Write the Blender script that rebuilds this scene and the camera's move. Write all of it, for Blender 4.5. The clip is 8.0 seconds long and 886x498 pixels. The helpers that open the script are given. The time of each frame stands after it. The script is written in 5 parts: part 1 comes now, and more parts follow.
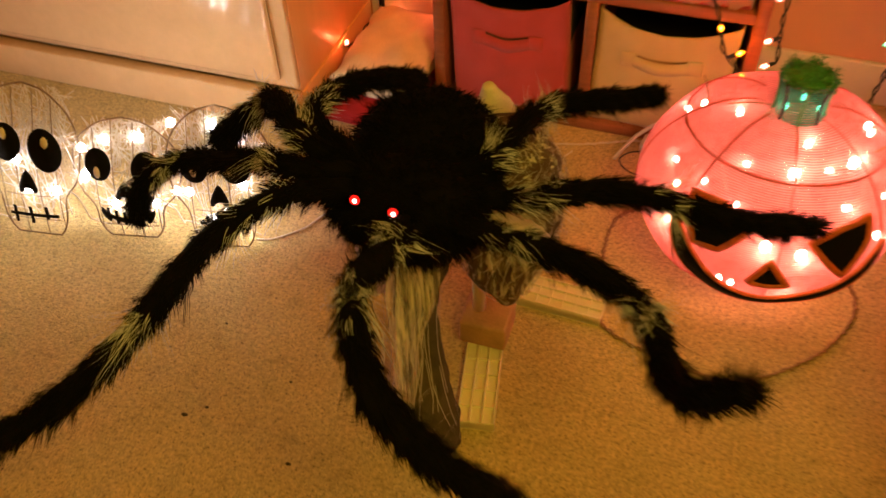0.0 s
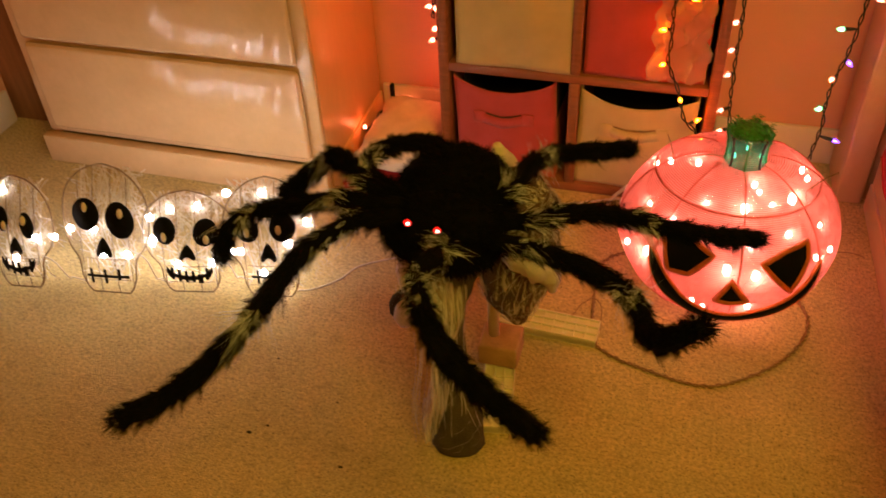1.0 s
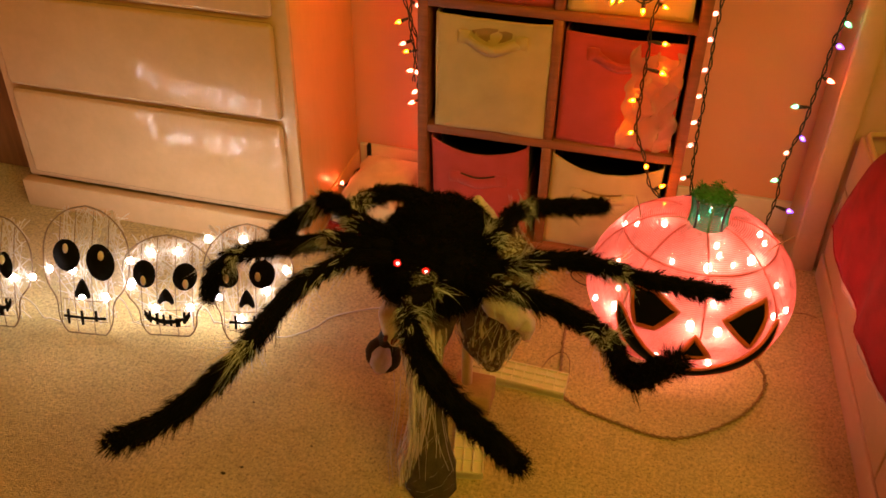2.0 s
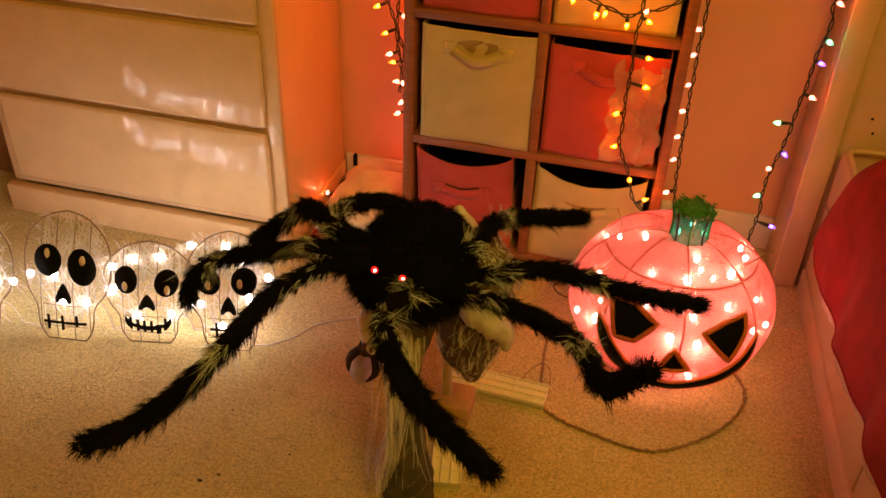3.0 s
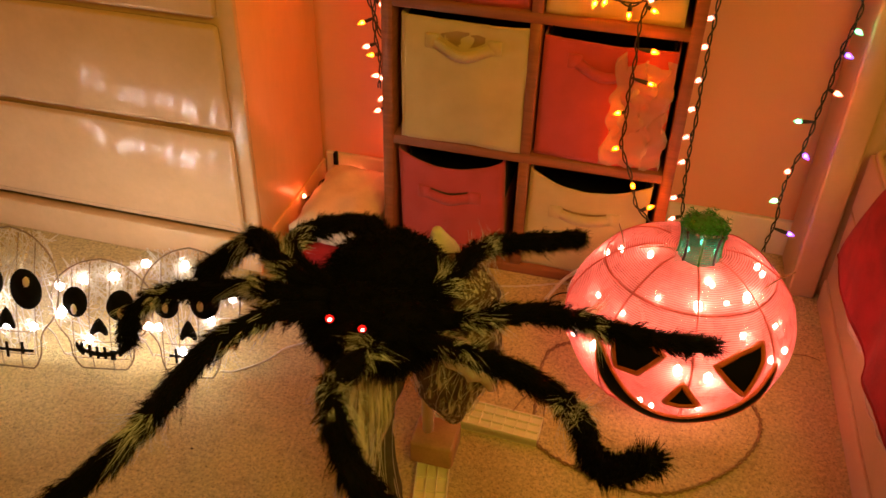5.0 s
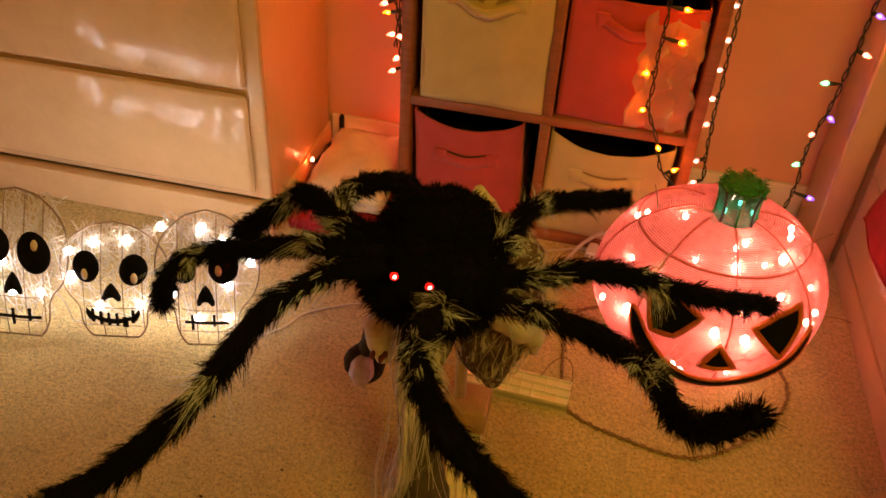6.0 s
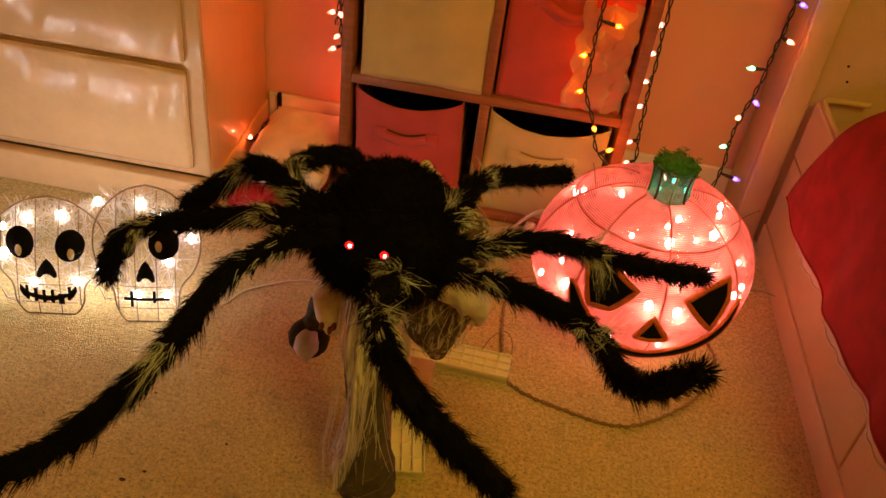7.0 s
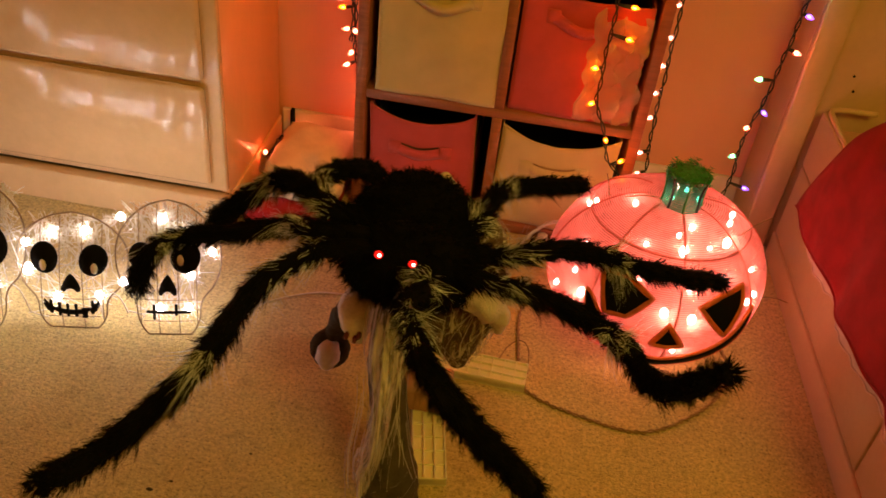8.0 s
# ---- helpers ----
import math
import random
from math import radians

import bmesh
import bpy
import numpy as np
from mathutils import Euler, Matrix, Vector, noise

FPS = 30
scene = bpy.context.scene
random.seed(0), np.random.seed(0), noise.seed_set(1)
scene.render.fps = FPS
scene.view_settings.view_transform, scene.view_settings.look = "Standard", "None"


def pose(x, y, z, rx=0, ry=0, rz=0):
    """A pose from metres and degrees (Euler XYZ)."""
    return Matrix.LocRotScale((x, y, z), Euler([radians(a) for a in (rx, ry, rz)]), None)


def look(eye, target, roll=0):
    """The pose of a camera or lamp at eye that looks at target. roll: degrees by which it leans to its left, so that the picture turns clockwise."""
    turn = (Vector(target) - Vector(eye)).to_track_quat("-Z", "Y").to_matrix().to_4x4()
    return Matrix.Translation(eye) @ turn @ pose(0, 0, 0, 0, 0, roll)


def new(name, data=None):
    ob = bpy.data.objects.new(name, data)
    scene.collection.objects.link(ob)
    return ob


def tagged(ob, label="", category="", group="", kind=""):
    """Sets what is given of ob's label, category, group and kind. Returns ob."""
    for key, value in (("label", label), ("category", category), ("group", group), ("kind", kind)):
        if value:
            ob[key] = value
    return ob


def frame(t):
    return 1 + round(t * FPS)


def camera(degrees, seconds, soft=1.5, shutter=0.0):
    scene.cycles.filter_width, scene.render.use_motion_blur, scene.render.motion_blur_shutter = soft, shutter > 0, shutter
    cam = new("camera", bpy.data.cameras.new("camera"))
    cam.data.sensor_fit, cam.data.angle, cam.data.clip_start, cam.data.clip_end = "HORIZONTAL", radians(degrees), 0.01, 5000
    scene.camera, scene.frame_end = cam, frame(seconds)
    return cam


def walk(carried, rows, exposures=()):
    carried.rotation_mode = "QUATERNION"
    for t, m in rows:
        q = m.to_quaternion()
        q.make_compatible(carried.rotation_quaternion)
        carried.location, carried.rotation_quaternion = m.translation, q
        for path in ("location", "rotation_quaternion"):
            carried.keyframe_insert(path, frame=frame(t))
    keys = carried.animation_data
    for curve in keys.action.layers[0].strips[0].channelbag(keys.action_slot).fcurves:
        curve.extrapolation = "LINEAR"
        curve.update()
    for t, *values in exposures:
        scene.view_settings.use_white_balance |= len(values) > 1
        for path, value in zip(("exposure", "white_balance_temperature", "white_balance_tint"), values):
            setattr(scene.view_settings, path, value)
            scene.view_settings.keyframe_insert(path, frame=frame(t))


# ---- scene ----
cam = camera(53.1, 8.0, shutter=0.5)
PATH = [
    (0, (0.209, 0.705, 1.213), (-0.249, 1.996, -0.244), -2.1),
    (0.5, (0.314, 0.51, 1.315), (-0.172, 1.887, -0.051), -2.8),
    (1, (0.239, 0.412, 1.343), (-0.229, 1.861, 0.046), -3.1),
    (1.5, (0.206, 0.324, 1.352), (-0.216, 1.851, 0.132), -0.6),
    (3, (0.237, 0.32, 1.344), (-0.144, 1.917, 0.202), 2.3),
    (3.5, (0.202, 0.302, 1.345), (-0.151, 1.909, 0.208), 2.8),
    (4, (0.189, 0.279, 1.341), (-0.157, 1.892, 0.211), 3.3),
    (4.2, (0.192, 0.289, 1.331), (-0.149, 1.903, 0.201), 3.4),
    (5.3, (0.239, 0.585, 1.283), (-0.156, 2.116, 0.059), 1.2),
    (5.5, (0.196, 0.578, 1.264), (-0.185, 2.103, 0.027), 1.7),
    (6, (0.102, 0.526, 1.257), (-0.184, 2.073, 0.022), 3.7),
    (6.5, (0.056, 0.491, 1.254), (-0.097, 2.044, 0.003), 6.9),
    (7, (0.074, 0.487, 1.253), (-0.04, 2.049, 0.009), 7.7),
    (7.5, (0.077, 0.474, 1.261), (-0.037, 2.043, 0.026), 7.4),
    (8, (0.044, 0.455, 1.262), (-0.075, 2.037, 0.043), 7.0),
]
walk(cam, [(t, look(eye, target, roll)) for t, eye, target, roll in PATH], exposures=[(0.0, 0.32), (0.3, 0.14), (0.5, 0.04), (1.0, 0.18), (1.5, 0.24), (4.0, 0.23), (5.5, 0.17), (6.5, 0.08), (8.0, 0.07)])

# ---- light ----
world = bpy.data.worlds.new("room_dark")
world.use_nodes = True
world.node_tree.nodes["Background"].inputs[0].default_value = (0.02, 0.012, 0.003, 1)
world.node_tree.nodes["Background"].inputs[1].default_value = 0.2
scene.world = world
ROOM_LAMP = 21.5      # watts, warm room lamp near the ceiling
SKULL_GLOW = 55.0
PUMPKIN_GLOW = 94.0
STRING_GLOW = 18.0
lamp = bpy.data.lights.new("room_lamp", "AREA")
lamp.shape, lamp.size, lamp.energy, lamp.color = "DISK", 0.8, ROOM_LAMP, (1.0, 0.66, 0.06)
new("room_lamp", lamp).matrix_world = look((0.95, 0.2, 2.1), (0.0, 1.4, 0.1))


# ---- materials ----
def material(name, colour, rough=0.6, metal=0.0, spots=0.0, scale=20.0, bump=0.0, bump_scale=200.0, stretch=(1, 1, 1),
             coat=0.0, sheen=0.0, second=None):
    """A surface with colour variation at two scales and fine relief, in object metres."""
    m = bpy.data.materials.new(name)
    m.use_nodes = True
    nt = m.node_tree
    nodes, links = nt.nodes, nt.links
    b = nodes["Principled BSDF"]
    b.inputs["Roughness"].default_value = rough
    b.inputs["Metallic"].default_value = metal
    b.inputs["Coat Weight"].default_value = coat
    b.inputs["Coat Roughness"].default_value = 0.12
    b.inputs["Sheen Weight"].default_value = sheen
    geo = nodes.new("ShaderNodeTexCoord")
    mapping = nodes.new("ShaderNodeMapping")
    mapping.inputs["Scale"].default_value = stretch
    links.new(geo.outputs["Object"], mapping.inputs["Vector"])
    big = nodes.new("ShaderNodeTexNoise")
    big.inputs["Scale"].default_value, big.inputs["Detail"].default_value = scale, 5
    fine = nodes.new("ShaderNodeTexNoise")
    fine.inputs["Scale"].default_value, fine.inputs["Detail"].default_value = bump_scale, 3
    links.new(mapping.outputs[0], big.inputs["Vector"])
    links.new(mapping.outputs[0], fine.inputs["Vector"])
    mixer = nodes.new("ShaderNodeMix")
    mixer.data_type = "RGBA"
    dark = second or tuple(c * (1 - spots) for c in colour)
    mixer.inputs["A"].default_value = (*dark, 1)
    mixer.inputs["B"].default_value = (*colour, 1)
    ramp = nodes.new("ShaderNodeMapRange")
    ramp.inputs["From Min"].default_value, ramp.inputs["From Max"].default_value = 0.35, 0.65
    links.new(big.outputs["Fac"], ramp.inputs["Value"])
    links.new(ramp.outputs[0], mixer.inputs["Factor"])
    grain = nodes.new("ShaderNodeMix")
    grain.data_type, grain.blend_type = "RGBA", "MULTIPLY"
    grain.inputs["Factor"].default_value = min(1.0, spots * 1.5)
    links.new(mixer.outputs["Result"], grain.inputs["A"])
    links.new(fine.outputs["Fac"], grain.inputs["B"])
    gain = nodes.new("ShaderNodeMix")
    gain.data_type, gain.blend_type = "RGBA", "MULTIPLY"
    gain.inputs["Factor"].default_value = 1.0
    lift = 1 + 0.75 * min(1.0, spots * 1.5)
    gain.inputs["B"].default_value = (lift, lift, lift, 1)
    links.new(grain.outputs["Result"], gain.inputs["A"])
    links.new(gain.outputs["Result"], b.inputs["Base Color"])
    if bump:
        relief = nodes.new("ShaderNodeBump")
        relief.inputs["Strength"].default_value, relief.inputs["Distance"].default_value = bump, 0.004
        links.new(fine.outputs["Fac"], relief.inputs["Height"])
        links.new(relief.outputs[0], b.inputs["Normal"])
    return m


def glow(name, colour, strength):
    m = bpy.data.materials.new(name)
    m.use_nodes = True
    b = m.node_tree.nodes["Principled BSDF"]
    b.inputs["Base Color"].default_value = (*colour, 1)
    b.inputs["Roughness"].default_value = 0.15
    b.inputs["Emission Color"].default_value = (*colour, 1)
    b.inputs["Emission Strength"].default_value = strength
    return m


def film_material(name, tint, clear, thread=0.0, scale=260.0, rough=0.25, through_=0.6):
    """Thin see-through stuff: part clear, part translucent cloth or plastic, with fine threads."""
    m = bpy.data.materials.new(name)
    m.use_nodes = True
    nodes, links = m.node_tree.nodes, m.node_tree.links
    b = nodes["Principled BSDF"]
    out = nodes["Material Output"]
    b.inputs["Base Color"].default_value = (*tint, 1)
    b.inputs["Roughness"].default_value = rough
    thin = nodes.new("ShaderNodeBsdfTranslucent")
    thin.inputs["Color"].default_value = (*tint, 1)
    cloth = nodes.new("ShaderNodeMixShader")
    cloth.inputs[0].default_value = through_
    links.new(b.outputs[0], cloth.inputs[1])
    links.new(thin.outputs[0], cloth.inputs[2])
    hole = nodes.new("ShaderNodeBsdfTransparent")
    both = nodes.new("ShaderNodeMixShader")
    links.new(cloth.outputs[0], both.inputs[1])
    links.new(hole.outputs[0], both.inputs[2])
    links.new(both.outputs[0], out.inputs[0])
    both.inputs[0].default_value = clear
    if thread:
        geo = nodes.new("ShaderNodeTexCoord")
        wave = nodes.new("ShaderNodeTexWave")
        wave.bands_direction = "Z"
        wave.inputs["Scale"].default_value = scale
        wave.inputs["Distortion"].default_value = 1.2
        wave.inputs["Detail"].default_value = 2
        links.new(geo.outputs["Object"], wave.inputs["Vector"])
        span = nodes.new("ShaderNodeMapRange")
        span.inputs["To Min"].default_value = max(0.0, clear - thread)
        span.inputs["To Max"].default_value = min(1.0, clear + thread)
        links.new(wave.outputs["Fac"], span.inputs["Value"])
        links.new(span.outputs[0], both.inputs[0])
        relief = nodes.new("ShaderNodeBump")
        relief.inputs["Strength"].default_value, relief.inputs["Distance"].default_value = 0.5, 0.002
        links.new(wave.outputs["Fac"], relief.inputs["Height"])
        links.new(relief.outputs[0], b.inputs["Normal"])
    return m


CARPET = material("carpet", (0.73, 0.57, 0.25), 0.95, spots=0.32, scale=130, bump=1.0, bump_scale=300, sheen=0.15)


def worn_pile(m):
    """Trodden patches and small dark pits between the tufts of a carpet."""
    nodes, links = m.node_tree.nodes, m.node_tree.links
    b = nodes["Principled BSDF"]
    source = b.inputs["Base Color"].links[0].from_socket
    at = nodes.new("ShaderNodeTexCoord")
    for scale, detail, low, high, lowest in ((3.5, 4, 0.35, 0.65, 0.80), (210.0, 3, 0.32, 0.44, 0.45), (30.0, 5, 0.30, 0.45, 0.82)):
        tex, span, mix = (nodes.new("ShaderNode" + k) for k in ("TexNoise", "MapRange", "Mix"))
        tex.inputs["Scale"].default_value, tex.inputs["Detail"].default_value = scale, detail
        span.inputs["From Min"].default_value, span.inputs["From Max"].default_value = low, high
        span.inputs["To Min"].default_value = lowest
        mix.data_type, mix.blend_type = "RGBA", "MULTIPLY"
        mix.inputs["Factor"].default_value = 1.0
        links.new(at.outputs["Object"], tex.inputs["Vector"])
        links.new(tex.outputs["Fac"], span.inputs["Value"])
        links.new(source, mix.inputs["A"])
        links.new(span.outputs[0], mix.inputs["B"])
        source = mix.outputs["Result"]
    links.new(source, b.inputs["Base Color"])


worn_pile(CARPET)
WALL = material("wall_paint", (0.72, 0.36, 0.21), 0.7, spots=0.05, scale=4, bump=0.12, bump_scale=300)
TRIM = material("trim_paint", (0.75, 0.66, 0.55), 0.4, spots=0.05, scale=12, bump=0.05, bump_scale=120)
CEILING = material("ceiling_paint", (0.75, 0.72, 0.66), 0.9, spots=0.04, scale=6, bump=0.1)
DRESSER = material("cream_lacquer", (0.70, 0.47, 0.27), 0.13, spots=0.07, scale=14, bump=0.006, bump_scale=60, stretch=(1, 1, 1))


def brushed(m, amount):
    """Lacquer rolled on in level strokes: its shine runs up and down."""
    nodes, links = m.node_tree.nodes, m.node_tree.links
    along = nodes.new("ShaderNodeTangent")
    along.direction_type, along.axis = "RADIAL", "Z"
    b = nodes["Principled BSDF"]
    b.inputs["Anisotropic"].default_value = amount
    links.new(along.outputs[0], b.inputs["Tangent"])


brushed(DRESSER, 0.85)
DRESSER.node_tree.nodes["Principled BSDF"].inputs["Anisotropic Rotation"].default_value = 0.25
DRESSER_SIDE = material("cream_veneer", (0.78, 0.46, 0.21), 0.38, spots=0.07, scale=10, bump=0.05, bump_scale=60, stretch=(1, 1, 0.3), coat=0.4)
CASE_WOOD = material("case_wood", (0.30, 0.10, 0.04), 0.5, spots=0.25, scale=18, bump=0.15, bump_scale=140, stretch=(0.3, 1, 5))
DOOR_WOOD = material("brown_wood", (0.30, 0.13, 0.045), 0.45, spots=0.25, scale=12, bump=0.1, bump_scale=90, stretch=(5, 5, 0.4))
RED_CANVAS = material("red_canvas", (0.54, 0.062, 0.066), 0.9, spots=0.16, scale=16, bump=0.5, bump_scale=900, sheen=0.2)
BEIGE_CANVAS = material("beige_canvas", (0.61, 0.47, 0.22), 0.9, spots=0.12, scale=16, bump=0.5, bump_scale=900, sheen=0.2)
# tan for the shaded slots of beige bins and the patch above their straps
TAN_GAP = material("tan_gap", (0.36, 0.23, 0.10), 0.9, spots=0.2, scale=30, bump=0.4, bump_scale=700)
# flat brown for the shade in the red bins' slots
SLIT_SHADE = material("brown_slit_shade", (0.10, 0.035, 0.02), 0.9, spots=0.2)
# near-black colour that stands for deep shade in the cubbies and bins
RECESS_SHADE = material("recess_shade", (0.008, 0.006, 0.005), 0.9, spots=0.2)
BED_PAINT = material("bed_paint", (0.60, 0.40, 0.24), 0.4, spots=0.06, scale=10, bump=0.05, bump_scale=80)
RED_CLOTH = material("crimson_bedspread", (0.36, 0.008, 0.016), 0.9, spots=0.3, scale=20, bump=0.35, bump_scale=500)
PALE_CLOTH = material("pale_sheet", (0.72, 0.55, 0.45), 0.9, spots=0.12, scale=40, bump=0.5, bump_scale=400)
WHITE_CLOTH = material("white_cushion_cloth", (0.74, 0.66, 0.56), 0.85, spots=0.15, scale=18, bump=0.4, bump_scale=260)
FUR = material("black_fur", (0.0035, 0.003, 0.0026), 1.0, spots=0.3, scale=60)
FUR.node_tree.nodes["Principled BSDF"].inputs["Specular IOR Level"].default_value = 0.1
TUFT = material("pale_fur", (0.66, 0.72, 0.90), 0.8, spots=0.35, scale=80)
GREY_CLOTH = material("grey_cloth", (0.085, 0.068, 0.052), 0.95, spots=0.4, scale=30, bump=0.6, bump_scale=300)
MAUVE_CLOTH = material("mauve_cloth", (0.12, 0.070, 0.066), 0.95, spots=0.45, scale=26, bump=0.6, bump_scale=300)
DARK_PLUSH = material("dark_plush", (0.045, 0.028, 0.018), 0.95, spots=0.4, scale=40, bump=0.6, bump_scale=300)
CREAM_PLUSH = material("cream_plush", (0.72, 0.64, 0.74), 0.9, spots=0.15, scale=40, bump=0.6, bump_scale=300)
BONE = material("stained_bone", (0.86, 0.78, 0.76), 0.7, spots=0.25, scale=30, bump=0.3)
BLOOD = material("red_stain", (0.16, 0.02, 0.012), 0.6, spots=0.2)
GAUZE = film_material("web_gauze", (0.66, 0.62, 0.74), 0.35, rough=0.9, through_=0.15)


def web_material(name, tint, stretch, closed, open_):
    """Stretched web: streaks of pale fibre with clear gaps between them."""
    m = film_material(name, tint, 0.5, rough=0.9, through_=0.1)
    nodes, links = m.node_tree.nodes, m.node_tree.links
    at = nodes.new("ShaderNodeTexCoord")
    size = nodes.new("ShaderNodeMapping")
    size.inputs["Scale"].default_value = stretch
    links.new(at.outputs["Object"], size.inputs["Vector"])
    streak = nodes.new("ShaderNodeTexNoise")
    streak.inputs["Scale"].default_value, streak.inputs["Detail"].default_value = 1.0, 5.0
    streak.inputs["Roughness"].default_value, streak.inputs["Distortion"].default_value = 0.65, 0.8
    links.new(size.outputs[0], streak.inputs["Vector"])
    gap = nodes.new("ShaderNodeMapRange")
    gap.inputs["From Min"].default_value, gap.inputs["From Max"].default_value = 0.64, 0.48
    gap.inputs["To Min"].default_value, gap.inputs["To Max"].default_value = closed, open_
    links.new(streak.outputs["Fac"], gap.inputs["Value"])
    mixers = [k for k in nodes if k.type == "MIX_SHADER" and k.outputs[0].links[0].to_node.type == "OUTPUT_MATERIAL"]
    links.new(gap.outputs[0], mixers[0].inputs[0])
    return m


GAUZE_SHEET = web_material("web_sheet", (0.78, 0.72, 0.72), (80, 80, 6), 0.08, 0.94)
GAUZE_TANGLE = web_material("web_tangle", (0.82, 0.76, 0.76), (130, 130, 22), 0.30, 1.0)


def streaky(m, stretch, low, high):
    """Thick and thin places in a stretched web."""
    nodes, links = m.node_tree.nodes, m.node_tree.links
    geo, mp, tex, span = (nodes.new("ShaderNode" + k) for k in ("TexCoord", "Mapping", "TexNoise", "MapRange"))
    mp.inputs["Scale"].default_value = stretch
    tex.inputs["Scale"].default_value, tex.inputs["Detail"].default_value = 1.0, 6
    tex.inputs["Distortion"].default_value = 0.6
    span.inputs["From Min"].default_value, span.inputs["From Max"].default_value = 0.35, 0.62
    span.inputs["To Min"].default_value, span.inputs["To Max"].default_value = low, high
    links.new(geo.outputs["Object"], mp.inputs[0])
    links.new(mp.outputs[0], tex.inputs["Vector"])
    links.new(tex.outputs["Fac"], span.inputs["Value"])
    for n in nodes:
        if n.type == "MIX_SHADER" and any(k.type == "BSDF_TRANSPARENT" for k in (q.from_node for q in (i.links[0] for i in n.inputs if i.is_linked))):
            links.new(span.outputs[0], n.inputs[0])


streaky(GAUZE_SHEET, (150, 150, 7), 0.30, 0.95)
IVORY = material("ivory_plastic", (0.80, 0.73, 0.52), 0.4, spots=0.06, scale=20, bump=0.03)
BROWN_BLOCK = material("terracotta_plastic", (0.46, 0.27, 0.14), 0.6, spots=0.2, scale=30, bump=0.2)
WIRE = material("galvanised_wire", (0.30, 0.22, 0.13), 0.45, metal=0.4, spots=0.2, scale=60)
RIB_WIRE = material("coated_wire", (0.55, 0.10, 0.07), 0.5, spots=0.2, scale=60)
BLACK_VINYL = material("black_vinyl", (0.003, 0.003, 0.003), 0.75, spots=0.2, scale=60)
BLACK_VINYL.node_tree.nodes["Principled BSDF"].inputs["Specular IOR Level"].default_value = 0.12
WHITE_VINYL = material("white_vinyl", (0.80, 0.76, 0.68), 0.5, spots=0.05)
RUST_TAPE = material("orange_edging", (0.62, 0.13, 0.025), 0.5, spots=0.3, scale=80, bump=0.4, bump_scale=500)
SKULL_FILM = film_material("clear_plastic_film", (0.92, 0.88, 0.80), 0.93, rough=0.12)
BAG_FILM = film_material("clear_bag_film", (0.92, 0.78, 0.60), 0.55, rough=0.10)
STRAND = film_material("clear_strands", (0.95, 0.92, 0.85), 0.08, rough=0.15)
PUMPKIN_SHELL = film_material("pink_mesh_cloth", (0.66, 0.215, 0.185), 0.24, rough=0.4)


def level_threads(m, centre, radii, turns, low, high):
    """Threads that run level round a rounded body, evenly spaced along its skin."""
    nodes, links = m.node_tree.nodes, m.node_tree.links
    at, mid, squash, unit, split = (nodes.new("ShaderNode" + k) for k in ("TexCoord", "VectorMath", "VectorMath", "VectorMath", "SeparateXYZ"))
    mid.operation, squash.operation, unit.operation = "SUBTRACT", "DIVIDE", "NORMALIZE"
    mid.inputs[1].default_value, squash.inputs[1].default_value = centre, radii
    links.new(at.outputs["Object"], mid.inputs[0])
    links.new(mid.outputs[0], squash.inputs[0])
    links.new(squash.outputs[0], unit.inputs[0])
    links.new(unit.outputs[0], split.inputs[0])
    lift, many, sag, sway, wave, uneven, gain, span = (nodes.new("ShaderNode" + k) for k in ("Math", "Math", "TexNoise", "Math", "Math", "TexNoise", "Math", "MapRange"))
    lift.operation, many.operation, sway.operation, wave.operation, gain.operation = "ARCSINE", "MULTIPLY", "MULTIPLY_ADD", "SINE", "MULTIPLY_ADD"
    links.new(split.outputs["Z"], lift.inputs[0])
    links.new(lift.outputs[0], many.inputs[0])
    many.inputs[1].default_value = turns
    sag.inputs["Scale"].default_value, sag.inputs["Detail"].default_value = 26.0, 3
    links.new(at.outputs["Object"], sag.inputs["Vector"])
    links.new(sag.outputs["Fac"], sway.inputs[0])
    sway.inputs[1].default_value = 9.0
    links.new(many.outputs[0], sway.inputs[2])
    links.new(sway.outputs[0], wave.inputs[0])
    uneven.inputs["Scale"].default_value, uneven.inputs["Detail"].default_value = 60.0, 4
    links.new(at.outputs["Object"], uneven.inputs["Vector"])
    links.new(uneven.outputs["Fac"], gain.inputs[0])
    gain.inputs[1].default_value = 2.2
    links.new(wave.outputs[0], gain.inputs[2])
    span.inputs["From Min"].default_value, span.inputs["From Max"].default_value = 0.2, 2.2
    span.inputs["To Min"].default_value, span.inputs["To Max"].default_value = low, high
    links.new(gain.outputs[0], span.inputs["Value"])
    for n in nodes:
        if n.type == "MIX_SHADER" and n.outputs[0].links[0].to_node.type == "OUTPUT_MATERIAL":
            links.new(span.outputs[0], n.inputs[0])
    relief = nodes.new("ShaderNodeBump")
    relief.inputs["Strength"].default_value, relief.inputs["Distance"].default_value = 0.6, 0.002
    links.new(wave.outputs[0], relief.inputs["Height"])
    links.new(relief.outputs[0], nodes["Principled BSDF"].inputs["Normal"])


level_threads(PUMPKIN_SHELL, (0, 0, 0.185), (0.214, 0.194, 0.185), 300.0, 0.05, 0.56)
STEM_SHELL = film_material("green_mesh_cloth", (0.03, 0.34, 0.22), 0.28, 0.22, 70.0, rough=0.4)
TINSEL = material("green_tinsel", (0.03, 0.30, 0.06), 0.35, metal=0.1, spots=0.5, scale=120)
GREEN_WIRE = material("dark_green_wire", (0.012, 0.016, 0.009), 0.5, spots=0.3, scale=60)
WHITE_WIRE = material("white_wire", (0.72, 0.66, 0.56), 0.45, spots=0.1)
